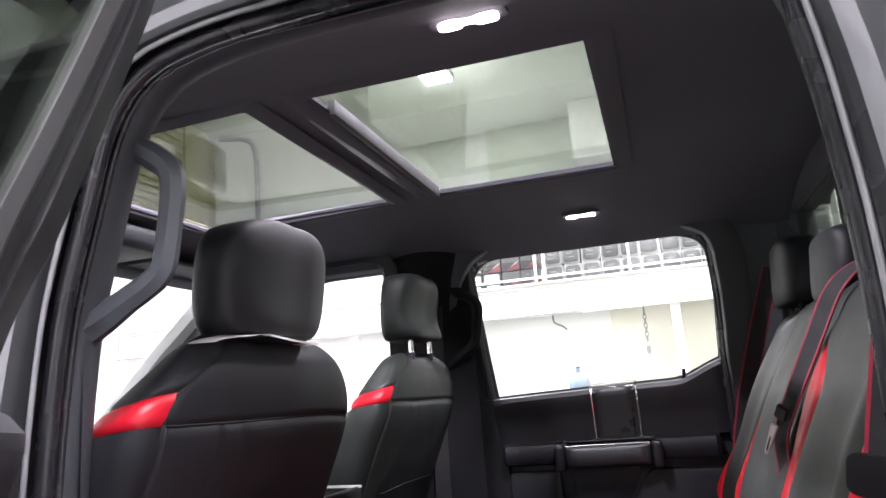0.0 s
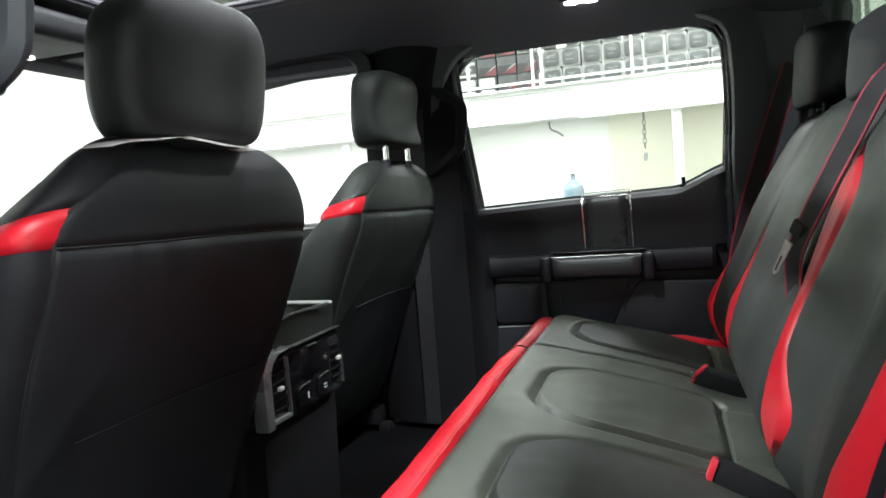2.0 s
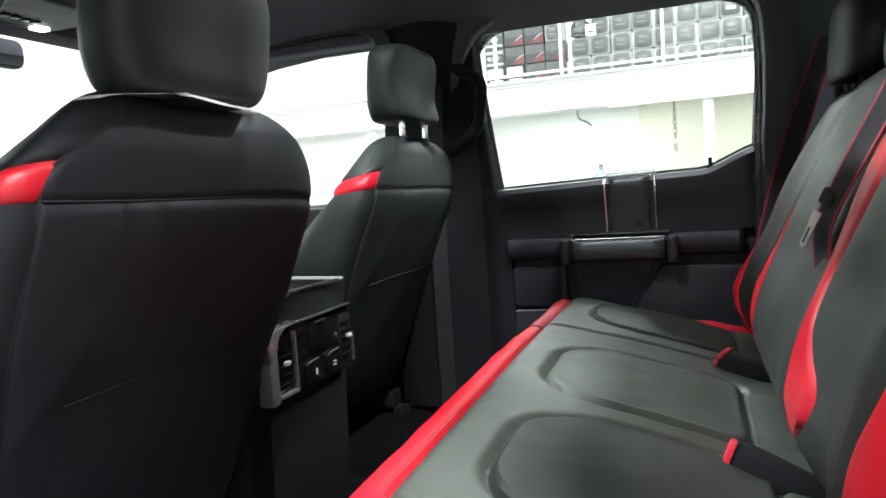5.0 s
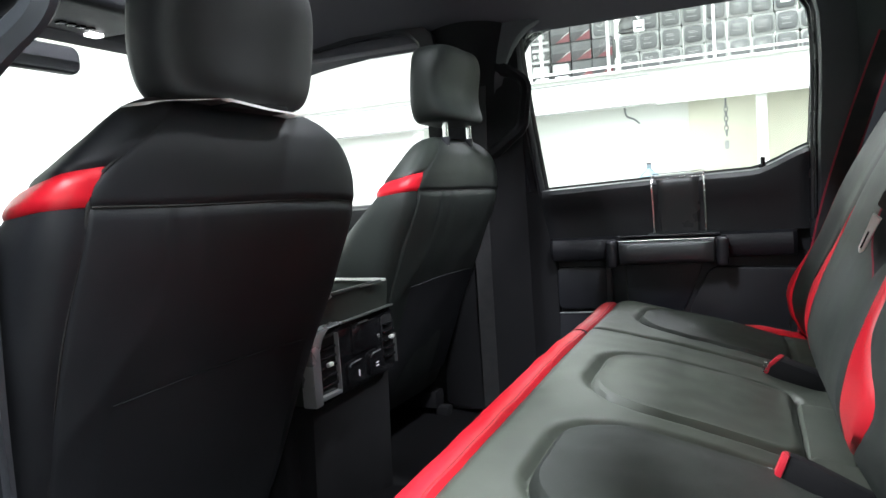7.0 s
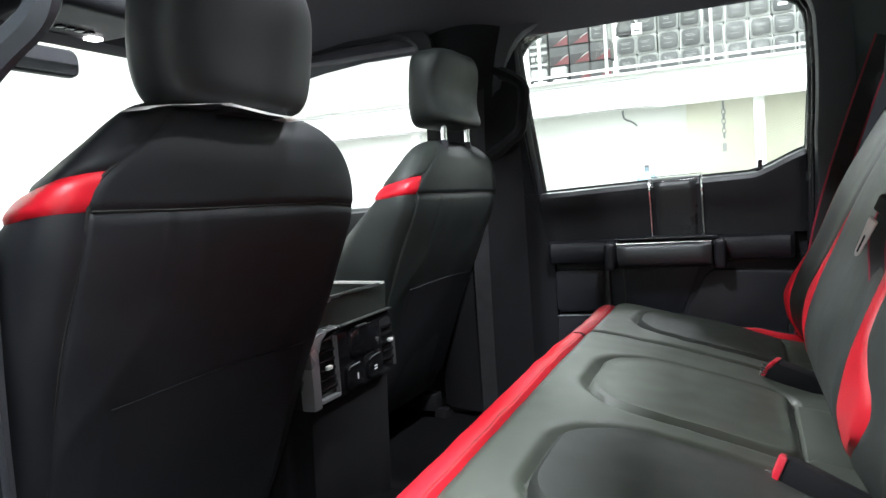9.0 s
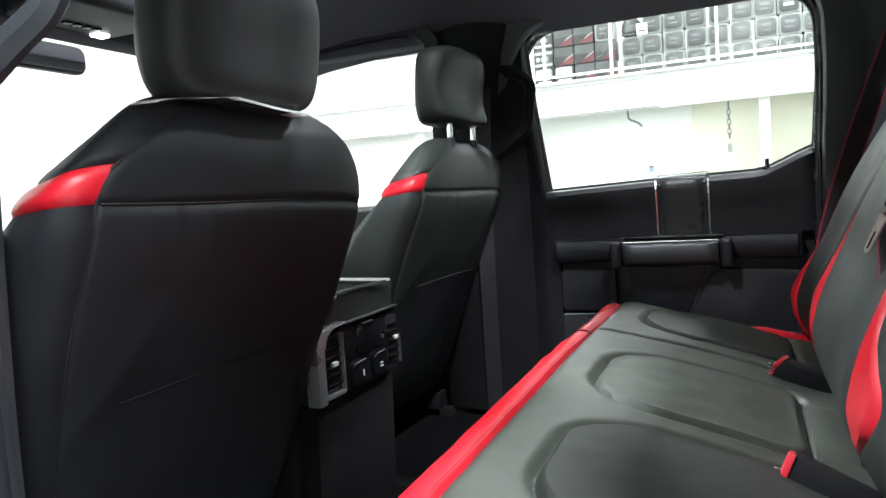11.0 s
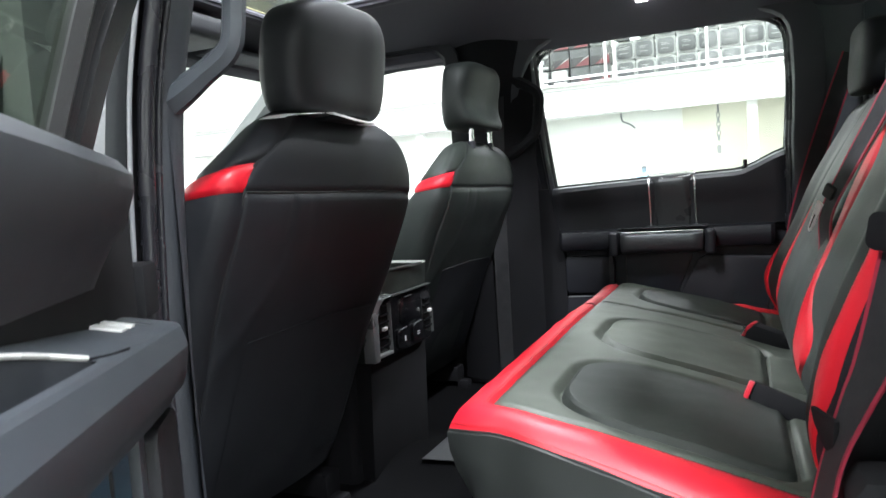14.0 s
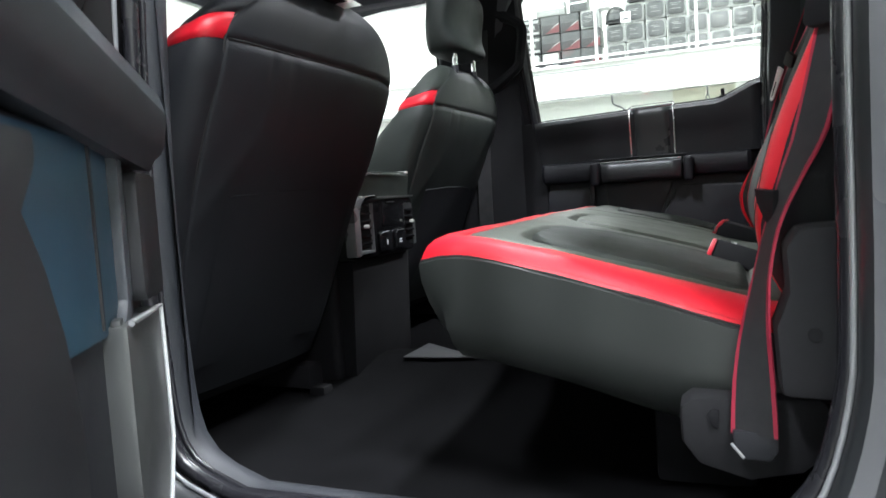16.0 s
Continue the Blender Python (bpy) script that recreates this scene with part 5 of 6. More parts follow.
def border(profile, i0=0, i1=None, wav=0.0):
    bm = bmesh.new()
    rows = []
    pts = bpath[i0:i1]
    for i, p in enumerate(pts):
        a, b = pts[max(i - 1, 0)], pts[min(i + 1, len(pts) - 1)]
        t = (b - a).normalized()
        out = Vector((t.y, -t.x, 0))
        if out.dot(p - Vector((0.15, 0, 0))) < 0:
            out = -out
        side = abs(out.y)
        row = []
        for o, dz in profile:
            o2 = o * lerp(0.62, lerp(0.42, 1.15, min(1, max(0, (p.x + 0.06) / 0.40))), side)
            o2 *= 1 + (0.25 * 2 * side * math.sqrt(max(0, 1 - side * side)) if p.y < 0 else 0)
            o2 -= (1 - side) * 0.062 * min(1, max(0, (-dz - 0.042) / 0.11))
            w = wav * noise.noise((p.x * 14, p.y * 14, o * 20))
            q = p + out * (o2 + w)
            far = 0.016 * side * (p.y > 0.3) * (1 - min(1, max(0, (p.x - 0.19) / 0.06)))
            row.append(bm.verts.new((q.x, q.y, top_z(p.x) - far + dz * (1.0 if dz < -0.05 else lerp(1.0, 0.15 if p.y > 0.3 and p.x > 0.20 else 0.55, side)) + w)))
        rows.append(row)
    for a, b in zip(rows, rows[1:]):
        for j in range(len(profile) - 1):
            bm.faces.new((a[j], b[j], b[j + 1], a[j + 1]))
    return bm


CUT = min(range(len(bpath)), key=lambda i: abs(bpath[i].y - SPLIT) + (bpath[i].x > 0.05))
RED_PROFILE = [(-0.002, -0.007), (0.004, 0.001), (0.015, 0.004), (0.035, 0.004), (0.055, -0.002), (0.070, -0.012), (0.082, -0.026), (0.088, -0.036)]
SKIRT_PROFILE = [(0.087, -0.038), (0.094, -0.043), (0.098, -0.058), (0.098, -0.085), (0.090, -0.115), (0.072, -0.142), (0.045, -0.158), (0.0, -0.165), (-0.08, -0.165)]
for k, (i0, i1, par) in enumerate(((0, CUT, cush), (CUT, None, cush2))):
    part("red_border", border(RED_PROFILE, i0, i1, 0.0016), RED, par, "bright red vinyl border")
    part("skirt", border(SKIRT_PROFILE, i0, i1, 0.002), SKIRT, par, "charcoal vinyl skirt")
    part("welt", border([(0.084, -0.034), (0.0905, -0.036), (0.0905, -0.041), (0.084, -0.041)], i0, i1), BLACK_STITCH, par)


def stitches(offset, i0, i1, lift=0.0016):
    """A row of short threads along the border."""
    bm = bmesh.new()
    k = min(range(len(RED_PROFILE) - 1), key=lambda q: abs(RED_PROFILE[q][0] - offset))
    a, b = RED_PROFILE[k], RED_PROFILE[k + 1]
    f = (offset - a[0]) / (b[0] - a[0])
    dz = lerp(a[1], b[1], f) + lift
    src = border([(offset - 0.0011, dz), (offset + 0.0011, dz)], i0, i1, 0.0016)
    vs = [v.co.copy() for v in src.verts]
    src.free()
    left, right = vs[0::2], vs[1::2]
    for i in range(len(left) - 1):
        n = max(1, int((left[i + 1] - left[i]).length / 0.004))
        for j in range(0, n):
            q = [left[i].lerp(left[i + 1], (j + 0.12) / n), left[i].lerp(left[i + 1], (j + 0.80) / n), right[i].lerp(right[i + 1], (j + 0.80) / n), right[i].lerp(right[i + 1], (j + 0.12) / n)]
            bm.faces.new([bm.verts.new(c) for c in q])
    return bm


for i0, i1, par in ((0, CUT, cush), (CUT, None, cush2)):
    for o in (0.007, 0.0835):
        part("stitching", stitches(o, i0, i1), BLACK_STITCH, par, "dark double stitching")
part("under_tray", box(0.04, 0.34, -0.56, 0.56, 0.935, 0.97, 0.01), BLACK_AND_SHADE, bench)
for y in (-0.52, 0.0, 0.52):
    part("leg", box(0.18, 0.30, y - 0.03, y + 0.03, 0.80, 0.94, 0.01), BLACK_AND_SHADE, bench)
part("centre_flap", grid(lambda u, v: (lerp(0.279 + 0.004 * v, 0.336, u), lerp(-0.195, 0.040, v), top_z(lerp(0.28, 0.335, u)) + 0.010 + 0.005 * math.sin(u * 2.2) - 0.009 * abs(2 * v - 1) ** 8 - 0.012 * max(0, 0.12 - u) / 0.12), 14, 14), OLIVE, cush, "charcoal flap")

# backrest: strips between seams that change with the height
BACK_Z0, BACK_Z1 = 1.052, 1.575


BACK_X = smooth_of((1.045, 0.345), (1.07, 0.332), (1.10, 0.319), (1.135, 0.315), (1.17, 0.321), (1.22, 0.337), (1.29, 0.366), (1.36, 0.396), (1.415, 0.424), (1.535, 0.494), (1.60, 0.533))


BULGE = smooth_of((1.04, 0.010), (1.165, 0.012), (1.225, 0.018), (1.29, 0.024), (1.42, 0.024), (1.56, 0.0), (1.60, 0.0))


def back_x(y, z):
    x = BACK_X(z)
    x += 0.016 * hump(abs(y), 0.41, 0.08)
    k = max(0, min(1, (z - 1.14) / 0.13))
    if y < 0:
        x -= BULGE(z) * hump(y, -0.605, 0.075)
    else:
        x += 0.024 * max(0, (y - 0.44) / 0.2) ** 2 * k * k * (3 - 2 * k) - 0.012 * hump(y, 0.60, 0.07) * (1 - k)
    x += 0.035 * max(0, (z - 1.53) / 0.045) ** 2 + 0.03 * max(0, (abs(y) - 0.635) / 0.04) ** 2
    x += 0.002 * noise.noise((y * 9, z * 8, 3.0))
    return x


EDGE_IN = lambda z: 0.222 - 0.02 * max(0, min(1, (z - 1.15) / 0.3))
IN_NEAR = smooth_of((1.05, 0.222), (1.15, 0.222), (1.30, 0.212), (1.35, 0.204), (1.40, 0.186), (1.45, 0.170), (1.50, 0.168), (1.60, 0.168))
MID_NEAR = smooth_of((1.05, 0.222), (1.075, 0.235), (1.105, 0.285), (1.14, 0.335), (1.168, 0.350), (1.182, 0.342), (1.205, 0.306), (1.24, 0.264), (1.28, 0.257), (1.32, 0.263), (1.36, 0.268), (1.40, 0.265), (1.43, 0.244), (1.455, 0.205), (1.476, 0.172), (1.50, 0.168), (1.60, 0.168))
EDGE_MID = smooth_of((1.05, 0.222), (1.075, 0.235), (1.105, 0.285), (1.14, 0.338), (1.168, 0.362), (1.182, 0.352), (1.205, 0.312), (1.24, 0.272), (1.28, 0.250), (1.35, 0.243), (1.46, 0.226), (1.55, 0.2035), (1.60, 0.2035))
EDGE_NEAR = smooth_of((1.05, 0.604), (1.15, 0.606), (1.19, 0.604), (1.21, 0.607), (1.24, 0.618), (1.27, 0.626), (1.32, 0.629), (1.42, 0.630), (1.50, 0.642), (1.60, 0.655))
RED_END = curve_of((1.05, 0.640), (1.12, 0.642), (1.18, 0.656), (1.60, 0.660))
EDGE_OUT = smooth_of((1.05, 0.545), (1.21, 0.550), (1.30, 0.552), (1.40, 0.570), (1.50, 0.625), (1.56, 0.655), (1.60, 0.655))


def back_strip(fa, fb, nz=46, ny=14, z0=BACK_Z0, z1=BACK_Z1):
    def f(u, v):
        z = lerp(z0, z1, u)
        a, b = fa(z), fb(z)
        y = lerp(a, b, v)
        e = min(v, 1 - v) * abs(b - a)
        return back_x(y, z) - tuck(e, 0.012, 0.007), y, z
    return grid(f, nz, ny)


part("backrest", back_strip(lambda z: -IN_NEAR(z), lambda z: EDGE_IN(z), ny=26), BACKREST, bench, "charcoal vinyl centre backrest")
for s in (-1, 1):
    seam_in = (lambda z: -IN_NEAR(z)) if s < 0 else EDGE_IN
    seam_mid = (lambda z: -MID_NEAR(z)) if s < 0 else (lambda z: lerp(EDGE_MID(z), EDGE_IN(z), max(0, min(1, (z - 1.26) / 0.12))))
    seam_out = (lambda z: -EDGE_NEAR(z)) if s < 0 else EDGE_OUT
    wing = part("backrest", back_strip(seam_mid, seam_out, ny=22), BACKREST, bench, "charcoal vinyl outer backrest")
    part("red_stripe", back_strip(seam_in, seam_mid, z1=1.48 if s < 0 else 1.40, ny=8), RED, wing, "tapering red vinyl stripe")
    part("red_bolster", back_strip(seam_out, lambda z: s * RED_END(z), ny=12, z1=1.56), RED, wing, "wide red vinyl bolster")
    part("bolster_edge", grid(lambda u, v: (lerp(back_x(s * RED_END(lerp(BACK_Z0, 1.56, u)), lerp(BACK_Z0, 1.56, u)), back_x(s * 0.664, lerp(BACK_Z0, 1.56, u)) + 0.034, v ** 1.3), s * lerp(RED_END(lerp(BACK_Z0, 1.56, u)), 0.671, math.sin(v * math.pi / 2)), lerp(BACK_Z0, 1.56, u)), 30, 6), LEATHER, wing, "black vinyl bolster edge")
    part("bolster_side", grid(lambda u, v: (back_x(s * 0.664, lerp(BACK_Z0, BACK_Z1, u)) + 0.034 + 0.10 * v, s * (0.671 + 0.003 * math.sin(v * math.pi)), lerp(BACK_Z0, BACK_Z1, u)), 30, 8), LEATHER, wing)
part("back_shell", plate([(0.385, 1.05), (0.44, 1.05), (0.605, 1.50), (0.60, 1.60), (0.58, 1.60), (0.565, 1.575)], "y", (-0.655, 0.655), 0.01), PLASTIC, bench)
strap = part("recline_strap", plate([(0.0, 0.033), (0.044, 0.031), (0.040, 0.004), (0.030, -0.004), (0.022, 0.0), (0.006, 0.018)], "x", (-0.003, 0.003), 0.002), BLACK_AND_SHADE, bench, "black strap end on the bolster")
strap.matrix_basis = Matrix(((-0.925, 0.38, 0, 0.305), (-0.38, -0.925, 0, -0.664), (0, 0, 1, 1.141), (0, 0, 0, 1)))
for y, z, w, mt in ((-0.43, 1.575, 0.13, LEATHER), (0.0, 1.545, 0.125, LEATHER), (0.46, 1.575, 0.13, LEATHER)):
    h = part("headrest", headrest_mesh(w, 0.05, 0.155 if y else 0.12, z), mt, bench, "black vinyl rear headrest")
    h.location = (0.545, y, 0)
    for d in (-0.06, 0.06):
        part("post", sweep([(0.535, y + d, z - 0.06), (0.535, y + d, z + 0.04)], circle(0.006, 8), up=(0, 1, 0)), PLASTIC, bench)

# ---- seat belts ----


def ribbon(path, width, across, n=40):
    """A flat strap along path; across: its width directions at even steps from start to end."""
    pts = spline(path, n)
    knots = [Vector(a).normalized() for a in across]
    m = len(knots) - 1

    def sheet(o0, o1, lift):
        bm = bmesh.new()
        rows = []
        for i, p in enumerate(pts):
            t = (pts[min(i + 1, n)] - pts[max(i - 1, 0)]).normalized()
            q = min(m - 1, int(i / n * m))
            a = knots[q].lerp(knots[q + 1], i / n * m - q)
            a = (a - t * a.dot(t)).normalized()
            nn = t.cross(a).normalized()
            rows.append([bm.verts.new(p + a * o + nn * l) for o, l in ((o0, -lift), (o1, -lift), (o1, lift), (o0, lift))])
        for q, r in zip(rows, rows[1:]):
            for j in range(4):
                k = (j + 1) % 4
                bm.faces.new((q[j], r[j], r[k], q[k]))
        bm.faces.new(rows[0])
        bm.faces.new(rows[-1][::-1])
        return bm
    return sheet, width


def facing(place, along, towards):
    """A pose whose z runs along, and whose x points towards as far as it can."""
    z = Vector(along).normalized()
    n = Vector(towards)
    x = (n - z * n.dot(z)).normalized()
    y = z.cross(x)
    return Matrix(((x.x, y.x, z.x, place[0]), (x.y, y.y, z.y, place[1]), (x.z, y.z, z.z, place[2]), (0, 0, 0, 1)))


def seat_belt(name, label, path, across, width=0.046, n=40, edge=None):
    t = thing(name, label, "seat belt", "rear seat belts")
    sheet, w = ribbon(path, width, across, n)
    web = part("webbing", sheet(-w / 2 + 0.004, w / 2 - 0.004, 0.0009), WEB, t, "black webbing")
    for a, b in ((-w / 2, -w / 2 + 0.0041), (w / 2 - 0.0041, w / 2)):
        part("woven_edge", sheet(a, b, 0.0012), edge or WEBRED, web, "" if edge else "red woven edge")
    return t


# near belt: its left edge (x, y, z) and the way its width runs (x, y)
NEAR_BELT = ((0.505, -0.670, 1.66, 0.6, -0.8), (0.419, -0.677, 1.53, 0.6, -0.8), (0.397, -0.680, 1.476, 0.6, -0.8), (0.375, -0.680, 1.386, 0.6, -0.8), (0.359, -0.680, 1.31, 0.6, -0.8), (0.341, -0.680, 1.23, 0.58, -0.78),
             (0.328, -0.682, 1.19, 0.42, -0.9), (0.313, -0.685, 1.14, 0.22, -0.97), (0.300, -0.690, 1.09, 0.28, -0.96), (0.286, -0.699, 1.035, 0.55, -0.84), (0.277, -0.710, 0.985, 0.82, -0.57), (0.273, -0.719, 0.930, 0.95, -0.3))
belt_line = [(x + 0.0225 * ax, y + 0.0225 * ay, z) for x, y, z, ax, ay in NEAR_BELT]
belt_turn = [tuple(smooth_of(*sorted((q[2], q[k]) for q in NEAR_BELT))(p.z) for k in (3, 4)) + (0,) for p in spline(belt_line, 30)]
nb = seat_belt("seat_belt", "black seat belt with red edges hanging beside the bench", belt_line, belt_turn, 0.045, 60)
part("anchor_plate", plate([(0.274, 0.934), (0.316, 0.934), (0.316, 0.915), (0.309, 0.905), (0.286, 0.905), (0.276, 0.914)], "y", (-0.728, -0.713), 0.003), PLASTIC, nb)
part("anchor_pin", sweep([(0.273, -0.7305, 0.922), (0.284, -0.7305, 0.908)], circle(0.0016, 6)), SILVER, nb)
part("anchor_slot", plate([(0.250, 0.944), (0.255, 0.951), (0.262, 0.950), (0.261, 0.930), (0.254, 0.934)], "y", (-0.7145, -0.710), 0.001), BLACK_AND_SHADE, nb)
stop = part("slide_stop", plate(rounded(-0.028, 0.026, -0.018, 0.018, 0.010), "x", (-0.007, 0.007), 0.004), BLACK_AND_SHADE, nb, "black moulded belt tongue grip")
stop.matrix_basis = facing((0.3735, -0.696, 1.343), (0.16, 0.0, 0.98), (-0.8, -0.6, 0.1))
seat_belt("seat_belt", "black seat belt with red edges on the far pillar", [(0.53, 0.69, 1.70), (0.46, 0.69, 1.50), (0.40, 0.685, 1.30), (0.36, 0.68, 1.10), (0.34, 0.68, 0.95)], ((0.9, 0, 0.4), (1, 0, 0.1)))
seat_belt("seat_belt", "black front seat belt hanging on the far pillar", [(-0.432, 0.690, 1.70), (-0.438, 0.683, 1.5), (-0.445, 0.682, 1.2), (-0.45, 0.69, 0.80)], ((1, 0.1, 0), (1, 0, 0)), 0.045, edge=WEB)
cb = seat_belt("seat_belt", "black centre seat belt with red edges and chrome latch", [(0.575, -0.205, 1.578), (0.522, -0.202, 1.582), (0.478, -0.190, 1.548), (0.442, -0.174, 1.478), (0.402, -0.172, 1.40), (0.372, -0.178, 1.335), (0.366, -0.192, 1.275), (0.344, -0.196, 1.21), (0.332, -0.199, 1.14), (0.338, -0.198, 1.08), (0.352, -0.196, 1.05)], ((-0.4, 0.9, 0.1), (-0.4, 0.9, 0.1), (-0.2, 0.95, 0.1), (0, 1, 0.1)), 0.044)


lt = part("latch_plate", plate([(-0.0055, 0.030), (0.0055, 0.030), (0.0050, 0.014), (0.0035, -0.028), (0.0015, -0.034), (-0.0015, -0.034), (-0.0035, -0.028), (-0.0050, 0.014)], "x", (-0.0015, 0.0015), 0.0006), BRIGHT, cb, "bright steel latch plate")
lt.matrix_basis = facing((0.355, -0.192, 1.334), (0.012, -0.040, 0.042), (-0.5, -0.8, 0.15))
part("latch_slot", plate(rounded(-0.0009, 0.0009, -0.026, 0.004, 0.0008), "x", (0.0016, 0.0022)), BLACK_AND_SHADE, cb).matrix_basis = lt.matrix_basis.copy()
lb = part("latch_grip", box(-0.004, 0.004, -0.009, 0.009, -0.012, 0.012, 0.003), BACKREST, cb, "charcoal latch grip")
lb.matrix_basis = facing((0.376, -0.188, 1.370), (0.012, -0.040, 0.042), (-0.5, -0.8, 0.15))


def buckle(m, label, blade=0.0):
    t = thing("belt_buckle", label, "buckle", "belt buckles", m=m)
    part("housing", plate([(0.0, -0.004), (0.004, 0.024), (0.016, 0.040), (0.075, 0.034), (0.12, 0.012), (0.12, -0.016), (0.03, -0.016)], "y", (-0.017, 0.017), 0.006), BLACK_AND_SHADE, t)
    part("button", plate([(-0.004, 0.011), (0.003, 0.030), (0.011, 0.042), (0.019, 0.0415), (0.012, 0.020), (0.006, 0.009)], "y", (-0.0160, 0.0160), 0.003), BUTTON, t, "red release button")
    for k in range(5):
        part("rib", box(-0.0055, 0.004, -0.0178, -0.0085, 0.002 + 0.0062 * k, 0.0045 + 0.0062 * k, 0.001), CHROME, t)


buckle(pose(0.258, -0.245, 1.066, 66, 12, -36), "black belt buckle with a red release button")
buckle(pose(0.248, 0.175, 1.060, 0, 12, -18), "black belt buckle with a red button beside the split")

# ---- loose things in the cab ----
card = single("floor_card", plate([(-0.414, -0.060), (-0.412, 0.085), (-0.300, 0.004), (-0.240, -0.045), (-0.310, -0.054)], "z", (0.831, 0.833), 0.0005), BOXDARK, "grey folded protective card lying on the carpet", "card")

# ---- mezzanine stock and far things ----
rng = random.Random(5)


def stock(label, x, z, m=None):
    return thing("stock_box", label, "box", "stock boxes", m=m or pose(x, 6.88, z, 0, 0, rng.uniform(-2.5, 2.5)))


def display_box(x, z, tag=False):
    t = stock("clear framed dark domed display box on the mezzanine" if not tag else "dark domed display box with a white price label", x, z)
    part("frame", plate(rounded(-0.106, 0.106, 0.002, 0.208, 0.02, 3), "y", (0.0, 0.20), 0.004), BOXPALE, t, "pale clear plastic frame")
    part("window", plate(rounded(-0.088, 0.088, 0.020, 0.186, 0.035, 4), "y", (-0.014, 0.004), 0.008), BOXDARK, t, "dark domed front")
    part("rim", sweep([(x_, -0.004, z_) for x_, z_ in rounded(-0.097, 0.097, 0.011, 0.196, 0.035, 4)], circle(0.005, 5), closed=True, up=(0, 1, 0)), BOXPALE, t)
    for k, (w, zz) in enumerate(((0.055, 0.135), (0.045, 0.118), (0.05, 0.075))):
        part("print", box(-w, w * rng.uniform(0.3, 1.0), -0.0152, -0.0138, zz, zz + 0.005), BOXPALE, t)
    if tag:
        part("price_label", box(-0.045, 0.045, -0.017, -0.014, 0.075, 0.105), LABELW, t, "white price label")


def red_box(x, z):
    t = stock("black carton with a red diagonal print on the mezzanine", x, z)
    part("carton", box(-0.112, 0.112, 0, 0.22, 0, 0.206, 0.004), BOXBLACK, t)
    # sheen on the carton's upper half, laid on as a grey panel
    part("sheen_panel", box(-0.100, 0.100, -0.0015, 0.001, 0.105, 0.195), BOXDARK, t, "grey upper panel painted as the carton's sheen")
    part("red_flash", plate([(-0.06, 0.008), (0.108, 0.008), (0.108, 0.105), (0.06, 0.080), (0.0, 0.045)], "y", (-0.003, 0.001)), BOXRED, t, "red printed flash")
    part("pale_sweep", plate([(0.0, 0.045), (0.06, 0.080), (0.108, 0.105), (0.108, 0.115), (0.05, 0.088)], "y", (-0.0035, 0.001)), BOXPALE, t)


def print_box(x, z):
    t = stock("black carton with pale printed panels on the mezzanine", x, z)
    part("carton", box(-0.112, 0.112, 0, 0.22, 0, 0.206, 0.004), BOXBLACK, t)
    part("pale_band", box(-0.10, 0.10, -0.002, 0.001, 0.150, 0.185), BOXPALE, t)
    part("pale_band", box(-0.10, 0.10, -0.002, 0.001, 0.020, 0.050), BOXPALE, t)
    for a, b in ((-0.085, -0.045), (-0.03, 0.015), (0.03, 0.05)):
        part("print", box(a, b, -0.002, 0.001, 0.080, 0.125), BOXPALE, t)


def pale_box(x, z):
    t = stock("pale blister pack with a dark printed foot on the mezzanine", x, z)
    part("pack", box(-0.112, 0.112, 0, 0.22, 0, 0.206, 0.012), BOXBLACK, t)
    part("blister", plate(rounded(-0.095, 0.095, 0.085, 0.195, 0.03, 4), "y", (-0.02, 0.004), 0.008), BOXPALE, t, "pale clear blister")
    part("label", box(-0.07, 0.08, -0.002, 0.001, 0.02, 0.06), LABELW, t)


def helmet(x, z, mt, visor, label):
    t = thing("helmet", label, "helmet", m=pose(x, 6.86, z))
    part("shell", grid(lambda u, v: (0.115 * math.cos(2 * math.pi * u) * math.sin(math.pi * v * 0.68), 0.14 + 0.135 * math.sin(2 * math.pi * u) * math.sin(math.pi * v * 0.68), 0.10 + 0.125 * math.cos(math.pi * v * 0.68)), 24, 14, close_u=True), mt, t)
    part("visor", grid(lambda u, v: (0.118 * math.cos(math.pi * (1.15 + 0.7 * u)), 0.14 + 0.14 * math.sin(math.pi * (1.15 + 0.7 * u)), 0.055 + 0.06 * v), 14, 3), visor, t)
    part("chin_bar", sweep(spline([(-0.105, 0.10, 0.04), (-0.06, 0.01, 0.02), (0, -0.01, 0.016), (0.06, 0.01, 0.02), (0.105, 0.10, 0.04)], 14), rect(0.03, 0.02, 0.006)), mt, t)


ROW = 0.2105
LEFT = [(-1.845, "pnn"), (-1.61, "prr"), (-1.375, "rrr"), (-1.145, "rrd")]
for x, kinds in LEFT:
    for row, k in enumerate(kinds):
        {"p": pale_box, "n": print_box, "r": red_box, "d": display_box}[k](x + rng.uniform(-0.004, 0.004), 2.587 + ROW * row)
for x, z, w, h, mt, lab in ((-1.60, 2.587 + 3 * ROW, 0.34, 0.16, BOXPALE, "pale plain carton on top of the stack"), (-1.27, 2.587 + 3 * ROW, 0.20, 0.20, BOXDARK, "dark grey carton on top of the stack"), (-1.02, 2.587 + 3 * ROW, 0.16, 0.12, LABELW, "small white carton on top of the stack")):
    t = stock(lab, x, z)
    part("carton", box(-w / 2, w / 2, 0, 0.2, 0, h, 0.006), mt, t)
    part("tape", box(-w / 2 - 0.001, w / 2 + 0.001, -0.002, 0.001, h * 0.45, h * 0.45 + 0.02), LABELW if mt is not LABELW else BOXPALE, t)
HEIGHTS = [2, 3, 4, 3, 3, 5, 4, 5, 5, 4, 5, 5, 4, 5]
